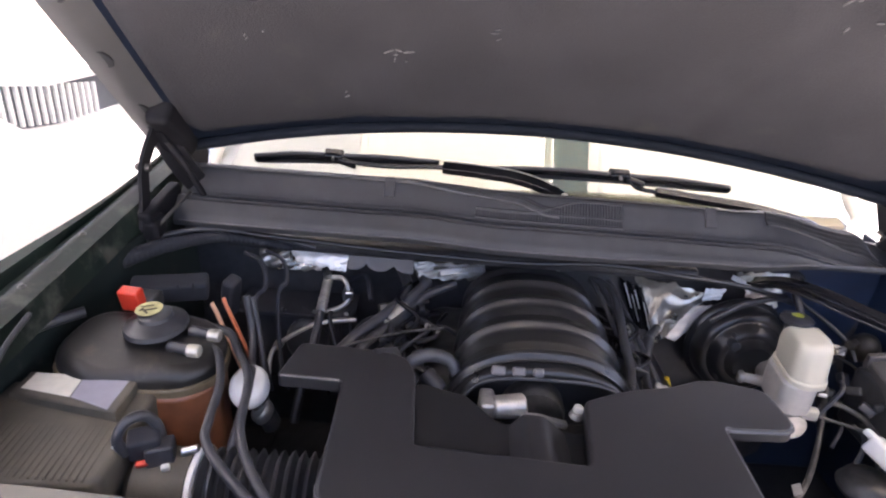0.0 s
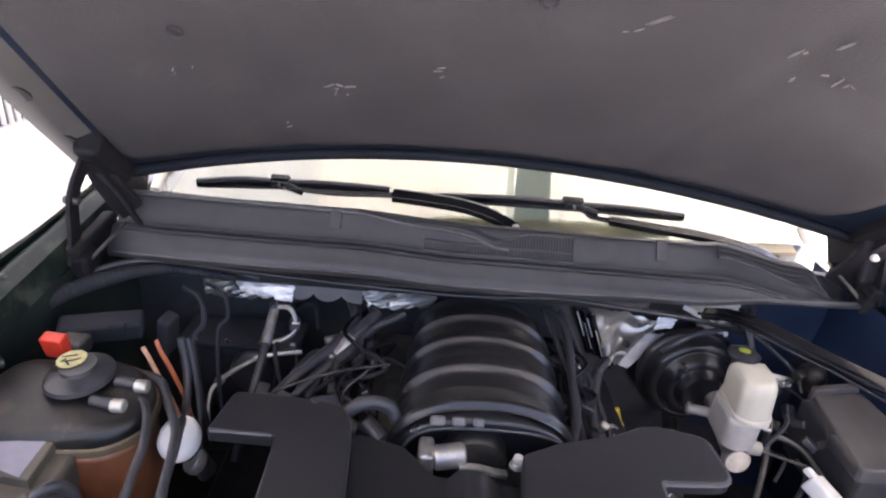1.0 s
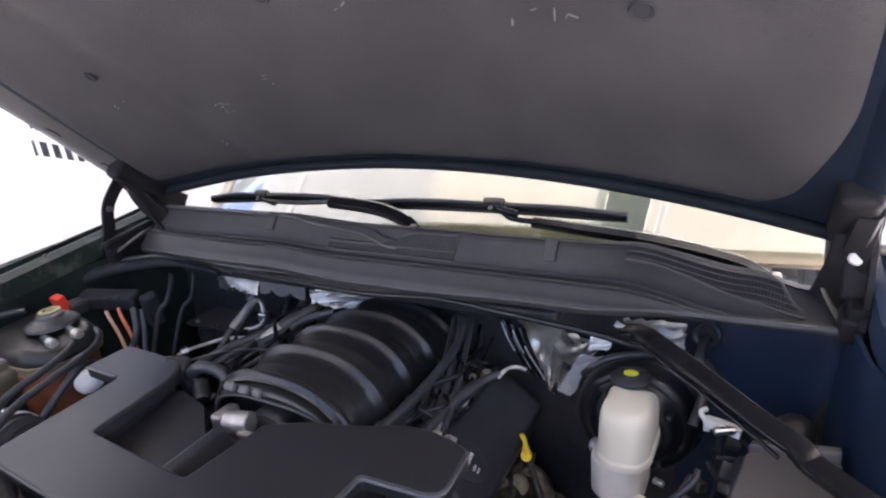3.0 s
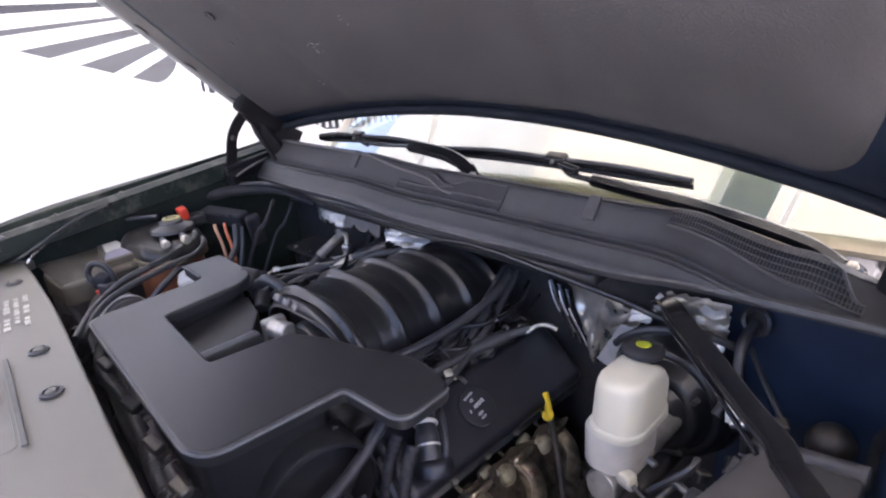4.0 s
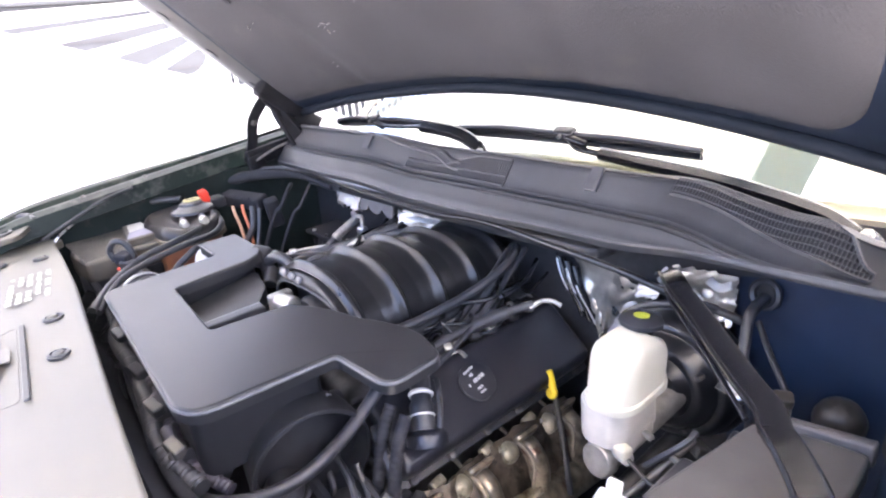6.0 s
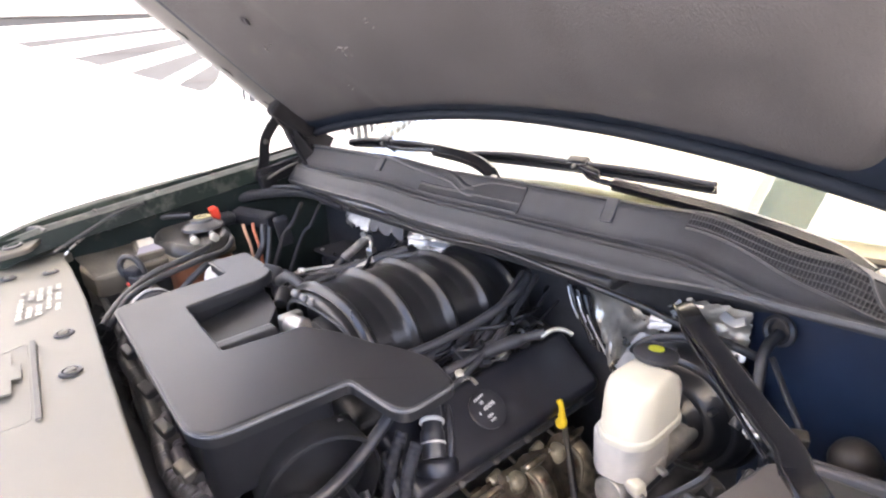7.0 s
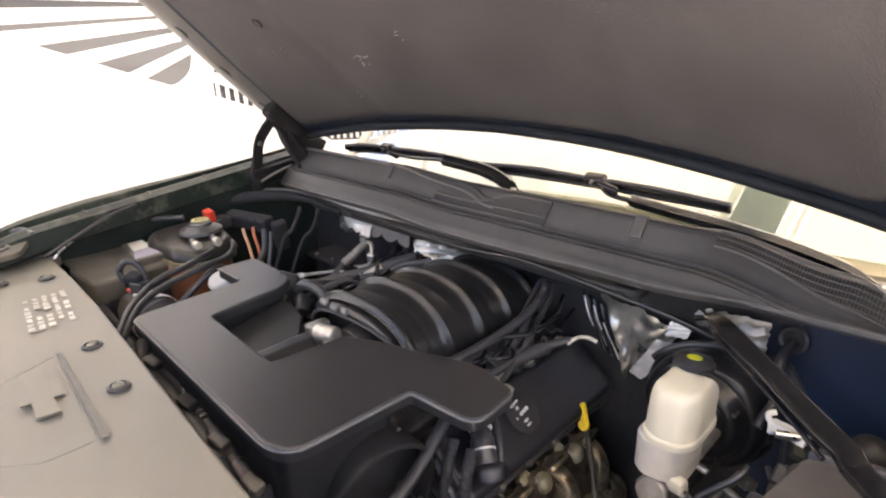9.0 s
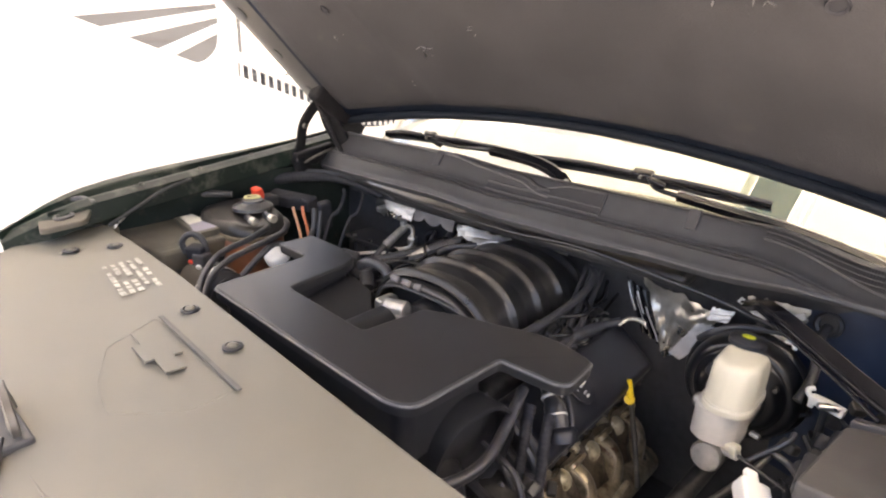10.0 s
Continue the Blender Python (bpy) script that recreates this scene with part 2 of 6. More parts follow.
def part(name, bm, material, parent=None, label="", smooth=True):
    """Links a bmesh, built in world coordinates, as one mesh object under its parent."""
    for v in bm.verts:  # the passenger's side stands a little nearer the middle than it was laid out
        if -1.2 < v.co.x < -0.25:
            d = 0.14 * (-0.25 - v.co.x)
            v.co += Vector((d, -0.3 * d, 0.2 * d))
    bmesh.ops.recalc_face_normals(bm, faces=bm.faces)
    me = bpy.data.meshes.new(name)
    bm.to_mesh(me)
    bm.free()
    me.materials.append(material)
    if smooth:
        me.shade_smooth()
        me.set_sharp_from_angle(angle=radians(46))
    ob = new(name, me)
    if parent is not None:
        ob.parent = parent
        at = parent.location if parent.type == "EMPTY" else Vector((0, 0, 0))
        ob.matrix_parent_inverse = Matrix.Translation(at).inverted()
    if smooth and len(me.polygons) < 1500 and not name.endswith(("bar", "row")):
        w = ob.modifiers.new("normals", "WEIGHTED_NORMAL")
        w.keep_sharp = True
    if label:
        tagged(ob, label)
    return ob


def solo(name, bm, material, label, category, group="", kind=""):
    return tagged(part(name, bm, material), label, category, group, kind)


def rbox(c, size, bevel=0.004, turn=(0, 0, 0), bm=None, seg=2):
    bm = bm or bmesh.new()
    m = pose(*c, *turn) @ Matrix.Diagonal((*size, 1))
    b2 = bmesh.new()
    bmesh.ops.create_cube(b2, size=1, matrix=m)
    if bevel:
        bmesh.ops.bevel(b2, geom=b2.edges[:], offset=bevel, segments=seg, profile=0.5, affect="EDGES")
    return join(bm, b2)


def join(bm, other):
    me = bpy.data.meshes.new("tmp")
    other.to_mesh(me)
    other.free()
    bm.from_mesh(me)
    bpy.data.meshes.remove(me)
    return bm


def lathe(profile, m, seg=28, bm=None):
    """Turns (radius, height) pairs round the local z of m."""
    bm = bm or bmesh.new()
    rings = []
    for r, h in profile:
        rings.append([bm.verts.new(m @ V(r * math.cos(a), r * math.sin(a), h)) for a in [2 * math.pi * i / seg for i in range(seg)]])
    for a, b in zip(rings[:-1], rings[1:]):
        for i in range(seg):
            bm.faces.new((a[i], a[(i + 1) % seg], b[(i + 1) % seg], b[i]))
    bm.faces.new(rings[0][::-1])
    bm.faces.new(rings[-1])
    return bm


def axis(p0, direction):
    q = Vector(direction).to_track_quat("Z", "Y").to_matrix().to_4x4()
    return Matrix.Translation(p0) @ q


def rod(p0, p1, r, r1=None, seg=16, bm=None, round_end=0.25):
    p0, p1 = Vector(p0), Vector(p1)
    h = (p1 - p0).length
    r1 = r if r1 is None else r1
    e = round_end * min(r, r1)
    return lathe([(r - e, 0), (r, e), (r1, h - e), (r1 - e, h)], axis(p0, p1 - p0), seg, bm)


def smooth_line(points, steps=8):
    pts = [Vector(p) for p in points]
    ext = [2 * pts[0] - pts[1], *pts, 2 * pts[-1] - pts[-2]]
    out = []
    for i in range(1, len(ext) - 2):
        a, b, c, d = ext[i - 1 : i + 3]
        for k in range(steps):
            t = k / steps
            out.append(0.5 * (2 * b + (c - a) * t + (2 * a - 5 * b + 4 * c - d) * t * t + (3 * b - a - 3 * c + d) * t ** 3))
    return [*out, pts[-1]]


def tube(points, r, seg=10, steps=8, bm=None, ridge=0.0, period=0.012):
    """A hose or wire along a smooth line; ridge makes it corrugated."""
    bm = bm or bmesh.new()
    line = smooth_line(points, steps)
    if ridge:
        fine = []
        for a, b in zip(line[:-1], line[1:]):
            k = max(1, int((b - a).length / (period / 5)))
            fine += [a.lerp(b, i / k) for i in range(k)]
        line = [*fine, line[-1]]
    rings, up, run = [], None, 0.0
    for i, p in enumerate(line):
        d = (line[min(i + 1, len(line) - 1)] - line[max(i - 1, 0)]).normalized()
        if up is None:
            up = d.orthogonal().normalized()
        up = (up - d * up.dot(d)).normalized()
        side = d.cross(up)
        if i:
            run += (p - line[i - 1]).length
        rr = (r(i / (len(line) - 1)) if callable(r) else r) + ridge * math.sin(2 * math.pi * run / period)
        rings.append([bm.verts.new(p + rr * (math.cos(a) * up + math.sin(a) * side)) for a in [2 * math.pi * k / seg for k in range(seg)]])
    for a, b in zip(rings[:-1], rings[1:]):
        for k in range(seg):
            bm.faces.new((a[k], a[(k + 1) % seg], b[(k + 1) % seg], b[k]))
    bm.faces.new(rings[0][::-1])
    bm.faces.new(rings[-1])
    return bm


def round_poly(pts, r, n=5):
    """Rounds the corners of a flat outline. r: one radius, or one for each corner."""
    out = []
    for i, p in enumerate(pts):
        a, b, c = Vector(pts[i - 1]), Vector(p), Vector(pts[(i + 1) % len(pts)])
        rad = r[i] if isinstance(r, (list, tuple)) else r
        u, w = (a - b), (c - b)
        k = min(rad, 0.45 * u.length, 0.45 * w.length)
        if k < 1e-5:
            out.append(b)
            continue
        p0, p1 = b + u.normalized() * k, b + w.normalized() * k
        for j in range(n + 1):
            t = j / n
            out.append((1 - t) ** 2 * p0 + 2 * t * (1 - t) * b + t * t * p1)
    return out


def slab(outline, top, depth, bevel=0.004, seg=2, bm=None):
    """Extrudes a flat outline (x, y) downwards from the surface z = top(x, y), with a rounded upper rim."""
    b2 = bmesh.new()
    f = b2.faces.new([b2.verts.new((p[0], p[1], 0)) for p in outline])
    if f.normal.z < 0:
        f.normal_flip()
    r = bmesh.ops.extrude_face_region(b2, geom=[f])
    verts = [g for g in r["geom"] if isinstance(g, bmesh.types.BMVert)]
    bmesh.ops.translate(b2, verts=verts, vec=(0, 0, -depth))
    bmesh.ops.recalc_face_normals(b2, faces=b2.faces)
    if bevel:
        rim = [e for e in b2.edges if all(abs(v.co.z) < 1e-6 for v in e.verts)]
        bmesh.ops.bevel(b2, geom=rim, offset=bevel, segments=seg, profile=0.5, affect="EDGES")
    for v in b2.verts:
        v.co.z += top(v.co.x, v.co.y)
    return join(bm or bmesh.new(), b2)


def surface(func, nu, nv, thick=0.0, bm=None):
    """A grid of func(u, v), u and v from 0 to 1, thickened to its back."""
    b2 = bmesh.new()
    grid = [[b2.verts.new(func(i / nu, j / nv)) for j in range(nv + 1)] for i in range(nu + 1)]
    for i in range(nu):
        for j in range(nv):
            b2.faces.new((grid[i][j], grid[i + 1][j], grid[i + 1][j + 1], grid[i][j + 1]))
    if thick:
        bmesh.ops.recalc_face_normals(b2, faces=b2.faces)
        b2.normal_update()
        back = [[b2.verts.new(v.co - thick * v.normal) for v in row] for row in grid]
        for i in range(nu):
            for j in range(nv):
                b2.faces.new((back[i][j], back[i][j + 1], back[i + 1][j + 1], back[i + 1][j]))
        rim = [(i, 0) for i in range(nu)] + [(nu, j) for j in range(nv)] + [(i, nv) for i in range(nu, 0, -1)] + [(0, j) for j in range(nv, 0, -1)]
        for (a, b), (c, d) in zip(rim, rim[1:] + rim[:1]):
            b2.faces.new((grid[a][b], grid[c][d], back[c][d], back[a][b]))
    return join(bm or bmesh.new(), b2)


def bent(pts, half, thick, up=(0, 0, 1)):
    """A flat bar of that half width along a line of points."""
    bm = bmesh.new()
    line = smooth_line(pts, 5)
    rings = []
    for i, p in enumerate(line):
        d = (line[min(i + 1, len(line) - 1)] - line[max(i - 1, 0)]).normalized()
        s = d.cross(Vector(up)).normalized()
        n = s.cross(d)
        rings.append([bm.verts.new(p + a * half * s + b * thick * n) for a, b in ((-1, -0.5), (1, -0.5), (1, 0.3), (0.8, 0.5), (-0.8, 0.5), (-1, 0.3))])
    for a, b in zip(rings[:-1], rings[1:]):
        for k in range(6):
            bm.faces.new((a[k], a[(k + 1) % 6], b[(k + 1) % 6], b[k]))
    bm.faces.new(rings[0][::-1])
    bm.faces.new(rings[-1])
    return bm


def crumple(u, v):
    """Sharp folds of a crushed foil, about 2 cm deep."""
    p = Vector((1.9 * u, 1.4 * v, 0.3))
    return 0.034 * abs(noise.noise(p)) + 0.013 * abs(noise.noise(2.3 * p + Vector((3, 1, 0)))) + 0.003 * abs(noise.noise(6 * p))


def foil_sheet(name, tl, tr, bl, br, amp, seed, m, label):
    """A torn piece of crumpled foil between four corners."""
    def at(u, v):
        p = tl.lerp(tr, u).lerp(bl.lerp(br, u), v)
        edge = 0.006 * noise.noise(V(9 * u + seed, 9 * v, seed)) * (1 - 16 * u * (1 - u) * v * (1 - v))
        w = 4.5 * (tr - tl).length
        return p + V(edge, -amp * crumple(1.6 * w * u + 0.8 * v + 3 * seed, 0.8 * v), edge + 0.5 * amp * crumple(w * u + 7, 1.8 * v + seed))
    solo(name, surface(at, 48, 30, 0.002), m, label, "heat shield")


def clamp01(a):
    return max(0.0, min(1.0, a))


def step(a, b, x):
    t = clamp01((x - a) / (b - a))
    return t * t * (3 - 2 * t)


def L(x, y, z):
    """Lays out a passenger-side point so that it ends up at (x, y, z)."""
    if x > -0.25:
        return V(x, y, z)
    xp = (x + 0.035) / 0.86
    d = 0.14 * (-0.25 - xp)
    return V(xp, y + 0.3 * d, z - 0.2 * d)


# ---- the setting ----
def build_setting():
    bm = bmesh.new()
    bmesh.ops.create_grid(bm, x_segments=8, y_segments=8, size=600)
    solo("ground", bm, M_CONCRETE, "pale sunlit concrete yard under the truck", "ground", kind="structure")
    roof = thing("carport_roof", (0.6, 0.7, 2.5), "low carport roof of translucent cream sheets on steel beams", "roof", kind="structure")
    # the first, widest grey sheet is unseen, added to keep blue sky off the glass
    x = -2.58
    for w, m in ((1.30, M_GREYSHEET), (0.56, M_GREYSHEET), (0.05, M_SHEET), (1.0, M_SHEET), (0.05, M_PALESHEET), (0.21, M_TEAL), (0.05, M_SHEET), (0.03, M_GREYSHEET), (0.9, M_SHEET), (0.7, M_SHEET)):
        part("roof_sheet", rbox((x + w / 2, 1.38, 2.5), (w - 0.004, 3.66, 0.01), 0), m, roof)
        x += w
    for y in (-0.4, 3.16):
        part("beam", rbox((-0.07, y, 2.44), (5.0, 0.06, 0.10), 0.006), M_STEELW, roof)
    for px, py in ((2.4, 3.16), (2.4, -0.4)):
        part("post", rbox((px, py, 1.2), (0.09, 0.09, 2.40), 0.008), M_STEELW, roof)


# ---- the truck's body ----
def cowl_line(x):
    """Shift (dy, dz) of the cowl across the truck."""
    u = (x - 0.06) / 0.82
    return 0.045 * abs(u) ** 3, -0.022 * u * u + 0.014 * (1 - step(-0.22, 0.02, x))


def fender_top(y):
    return 1.238 + 0.11 * (y - 0.65) - 0.35 * max(0.0, 0.3 - y) ** 1.5


def across(s, a):
    """x of a point a metres from the centre line on side s."""
    return CX + s * a + (0.10 if s > 0 else 0.0)


def build_body():
    t = thing("pickup_truck", (CX, 1.6, 0.0), "dark green pickup truck with its engine bay open", "truck")
    for s in (-1, 1):
        # one dark paint; the driver's side is coloured blue for the haze over it
        paint = M_GREEN if s < 0 else M_HAZEBLUE

        def fen(u, v, s=s):
            y = 0.10 + 1.0 * u
            top = fender_top(y)
            tuck = (0.26 if s < 0 else 0.10) * max(0.0, (0.45 - y) / 0.35) ** 2 + (0.19 if s < 0 else 0.05) * step(0.40, 0.95, y)
            prof = [(0.800, -0.055), (0.812, -0.012), (0.850, -0.004), (0.885, -0.016), (0.905, 0.0), (0.945, 0.002), (0.985, -0.02), (1.01, -0.08), (1.02, -0.25), (1.0, -0.55)]
            k = v * (len(prof) - 1)
            i = min(int(k), len(prof) - 2)
            a, b = prof[i], prof[i + 1]
            f = k - i
            out = a[0] + (b[0] - a[0]) * f
            if s > 0:  # the driver's fender shows only a narrow rim
                out = 0.80 + 0.4 * (out - 0.80) + 0.10 * (1 - step(0.55, 0.90, y))
            return V(across(s, out - tuck * step(0.2, 1, v)), y, top + a[1] + (b[1] - a[1]) * f)

        part("fender", surface(fen, 24, 36, 0.004), paint, t, "dusty dark painted fender")
        part("inner_fender", surface(lambda u, v, s=s: V(across(s, 0.83 + (0.10 * (1 - step(0.35, 0.74, u)) if s > 0 else 0.0) + 0.015 * math.sin(9 * v) - 0.05 * step(0.3, 0.8, v) * step(0.3, 0.9, u)), 0.2 + 0.95 * u, 0.5 + v * (0.68 + 0.03 * u)), 10, 14, 0.006), M_HAZEBLUE if s > 0 else M_INNER, t)
        for k in range(3):
            y = 0.42 + 0.16 * k
            part("bolt", lathe([(0.007, 0), (0.007, 0.002), (0.0045, 0.0025), (0.0045, 0.005), (0.003, 0.006)], pose(across(s, 0.842 if s < 0 else 0.820 + 0.10 * (1 - step(0.55, 0.90, y))), y, fender_top(y) - 0.006), 6), M_DARKMETAL, t)
        # the wheel and the lower side
        side = 0.96 if s < 0 else 0.87
        wheel = lathe([(0.2, 0), (0.37, 0.01), (0.4, 0.05), (0.4, 0.2), (0.37, 0.24), (0.2, 0.25)], axis((across(s, 0.72), 0.55, 0.4), (s, 0, 0)), 36)
        w = part("wheel", wheel, M_TYRE, t)
        part("rim", lathe([(0.2, 0), (0.2, 0.02), (0.06, 0.03)], axis((across(s, 0.965), 0.55, 0.4), (s, 0, 0)), 24), M_ALU, w)
        w = part("wheel", lathe([(0.2, 0), (0.37, 0.01), (0.4, 0.05), (0.4, 0.2), (0.37, 0.24), (0.2, 0.25)], axis((across(s, 0.72), 4.2, 0.4), (s, 0, 0)), 36), M_TYRE, t)
        part("rim", lathe([(0.2, 0), (0.2, 0.02), (0.06, 0.03)], axis((across(s, 0.965), 4.2, 0.4), (s, 0, 0)), 24), M_ALU, w)
        part("door", rbox((across(s, side), 2.0, 0.79), (0.10, 1.25, 0.74), 0.03), M_BODY, t)
        part("rear_door", rbox((across(s, side), 3.05, 0.79), (0.10, 0.8, 0.74), 0.03), M_BODY, t)
        part("bed_side", rbox((across(s, side - 0.01), 4.45, 0.95), (0.12, 1.9, 0.62), 0.04), M_BODY, t)
        part("windshield_pillar", tube([(across(s, 0.80), 1.22, 1.22), (across(s, 0.78), 1.45, 1.40), (across(s, 0.70), 1.95, 1.69)], 0.014), M_PILLAR, t)
        part("rear_pillar", rbox((across(s, 0.80), 3.4, 1.48), (0.10, 0.14, 0.5), 0.03), M_BODY, t)
        part("headlight", rbox((across(s, 0.72), -0.02, 0.98), (0.36, 0.22, 0.2), 0.05), M_LABEL, t)
    part("roof", rbox((CX, 2.68, 1.72), (1.5, 1.6, 0.06), 0.03), M_BODY, t)
    part("cab_back", rbox((CX, 3.5, 1.2), (1.8, 0.06, 1.3), 0.02), M_BODY, t)
    part("tailgate", rbox((CX, 5.4, 0.95), (1.8, 0.08, 0.62), 0.03), M_BODY, t)
    part("bed_floor", rbox((CX, 4.45, 0.7), (1.7, 1.85, 0.05), 0.01), M_BODY, t)
    part("chassis", rbox((CX, 2.5, 0.5), (1.2, 5.6, 0.16), 0.02), M_BLACK, t)
    part("grille", rbox((CX, -0.12, 0.86), (1.15, 0.12, 0.36), 0.03), M_BLACK, t)
    part("bumper", rbox((CX, -0.18, 0.58), (1.9, 0.2, 0.2), 0.06), M_STEEL, t)
    part("firewall", surface(lambda u, v: V(CX - 0.86 + 1.86 * u, 1.075 + 0.02 * math.sin(14 * u) * math.sin(7 * v), 0.5 + 0.66 * v), 30, 14, 0.01), M_BLACK, t)
    part("bay_floor", rbox((0.08, 0.62, 0.53), (1.8, 1.0, 0.03), 0.004), M_SEAL, t)
    part("radiator", rbox((CX, 0.12, 0.82), (1.3, 0.14, 0.52), 0.01), M_SEAL, t)
    part("dashboard", surface(lambda u, v: V(CX - 0.76 + 1.62 * u, 1.068 + 0.62 * v + 0.125 * (2 * u - 1) ** 2, 1.238 - 0.028 * (2 * u - 1) ** 2 + 0.07 * math.sin(2.6 * v)), 20, 12, 0.01), M_DASH, t, "beige dashboard seen through the glass")
    part("windshield", surface(lambda u, v: V(CX - 0.80 + 1.70 * u, 1.085 + 0.80 * v + 0.135 * (2 * u - 1) ** 2, 1.256 + 0.43 * v - 0.03 * (2 * u - 1) ** 2), 32, 16, 0.005), M_GLASS, t, "raked windshield that mirrors the carport roof")
    ws = bpy.data.objects["windshield"]
    ws.visible_shadow = False

    # cowl panel
    prof = [(1.085, 1.262), (1.04, 1.281), (1.004, 1.298), (0.992, 1.296), (0.957, 1.252), (0.948, 1.245), (0.936, 1.246), (0.928, 1.240), (0.905, 1.212), (0.893, 1.190), (0.897, 1.180), (0.94, 1.172)]

    def cowl_at(x, k):
        i = min(int(k), len(prof) - 2)
        f = k - i
        a, b = prof[i], prof[i + 1]
        dy, dz = cowl_line(x)
        y, z = a[0] + (b[0] - a[0]) * f, a[1] + (b[1] - a[1]) * f
        lift = step(0.50, 0.62, x) * (1 - step(2.0, 4.6, k))
        drop = step(0.56, 0.77, x) * (1 - step(5.8, 8.6, k))
        tip = step(0.765, 0.86, x) * (1 - step(3.2, 5.0, k))
        cut = (0.5 + 0.3 * step(0.18, 0.42, x) + 0.55 * step(0.50, 0.68, x)) * step(7.3, 9.0, k)
        y, z = y + 0.010 * cut, z + 0.024 * cut
        return V(x, y + dy + 0.035 * lift - 0.028 * drop + 0.02 * tip, z + dz - 0.004 * lift - 0.026 * drop - 0.030 * tip)

    c = part("cowl_panel", surface(lambda u, v: cowl_at(-0.755 + 1.645 * u, v * 11), 110, 55, 0.004), M_COWL, t, "grey-black plastic cowl panel with vent slots")
    for k, r in ((4.75, 0.0032), (6.4, 0.0032)):
        part("bead", tube([cowl_at(-0.74 + 1.61 * i / 40, k) for i in range(41)], r, 6, 2), M_COWL, c)
    # dark tubes laid on the panel stand for shadow lines
    for k, r in ((5.05, 0.0024), (6.75, 0.0024), (2.95, 0.0020)):
        part("shadow_gap", tube([cowl_at(-0.74 + 1.61 * i / 40, k) for i in range(41)], r, 6, 2), M_COVER_SHADE, c)
    # slotted grilles: a dark field painted for the slots' shade, with upright bars and cross rows lying on the panel
    OUT = V(0, -0.0016, 0.0018)

    def grille(name, x0, x1, k0, k1, n, rows, label, rb=0.0021, rs=0.0028, field=M_COVER_SHADE):
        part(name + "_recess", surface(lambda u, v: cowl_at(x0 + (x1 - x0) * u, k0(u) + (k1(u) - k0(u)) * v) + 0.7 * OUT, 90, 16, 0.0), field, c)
        for i in range(n):
            u = i / (n - 1)
            x = x0 + (x1 - x0) * u
            part(name + "_bar", tube([cowl_at(x, k0(u) + (k1(u) - k0(u)) * j / 8) + OUT for j in range(9)], rb, 4, 1), M_COWL, c)
        for j in range(rows + 1):
            lo, hi = min(k0(q / 24) for q in range(25)), max(k1(q / 24) for q in range(25))
            k = lo + (hi - lo) * j / rows
            run = [cowl_at(x0 + (x1 - x0) * i / 48, k) + OUT for i in range(49) if k0(i / 48) - 0.02 <= k <= k1(i / 48) + 0.02]
            if len(run) > 2:
                part(name + "_slat", tube(run, rs, 4, 1), M_COWL, c, label if j == 0 else "")
        part(name + "_sill", tube([cowl_at(x0 + (x1 - x0) * i / 48, k0(i / 48)) + OUT for i in range(49)], 0.0032, 4, 1), M_COWL, c)
        part(name + "_sill", tube([cowl_at(x0 + (x1 - x0) * i / 48, k1(i / 48)) + OUT for i in range(49)], 0.0032, 4, 1), M_COWL, c)

    grille("grille", -0.06, 0.25, lambda u: 3.70 - 0.58 * step(0.35, 0.75, u), lambda u: 4.35, 52, 2, "finely slotted grille in the cowl", field=M_SEAL)
    grille("vent", 0.572, 0.846, lambda u: 2.75 - 0.45 * step(0, 0.5, u) + 1.3 * step(0.74, 1.0, u), lambda u: 3.42 + 0.42 * step(0.25, 1.0, u), 58, 9, "slotted air vent of the cowl", 0.0012, 0.0014)
    hump = [(-0.72, 3.02), (-0.55, 3.0), (-0.34, 3.02), (-0.20, 3.06), (-0.12, 3.20), (-0.05, 3.25), (0.03, 3.38), (0.08, 3.72), (0.115, 3.80)]
    # pale tubes carry the highlight along the cowl's edges
    part("hump_edge", tube([cowl_at(x, k) + OUT for x, k in hump], 0.0034, 8, 5), M_EDGE_LIT, c, "worn edge of the raised cowl section with its highlight painted pale")
    # dark tube painted in for the shade behind the hump
    part("hump_slot", tube([cowl_at(x, k - 0.30) + 0.3 * OUT for x, k in hump[3:]], 0.0045, 8, 5), M_COVER_SHADE, c)
    part("front_edge", tube([cowl_at(-0.74 + 1.60 * i / 40, 8.9) for i in range(41)], 0.0024, 6, 2), M_EDGE_LIT, c, "worn front edge of the cowl with its highlight painted pale")
    for x in (-0.244, 0.441):
        p = cowl_at(x, 3.3)
        part("cowl_clip", rbox(p + V(0, -0.002, 0.001), (0.024, 0.006, 0.045), 0.002, (-38, 0, 0)), M_BLACK, c)
    part("body_seal", tube([(-0.74, 0.97, 1.175), (-0.5, 0.955, 1.170), (0.0, 0.93, 1.165), (0.217, 0.925, 1.178), (0.375, 0.928, 1.165), (0.528, 0.938, 1.145), (0.602, 0.952, 1.124), (0.66, 0.99, 1.10)], 0.006, 8), M_MANIFOLD, t)
    part("side_panel", rbox((0.800, 1.062, 0.86), (0.28, 0.008, 0.62), 0.003), M_HAZEBLUE, t)
    part("cross_rail", rbox((-0.10, 1.02, 1.14), (1.1, 0.08, 0.03), 0.01), M_BLACK, t)


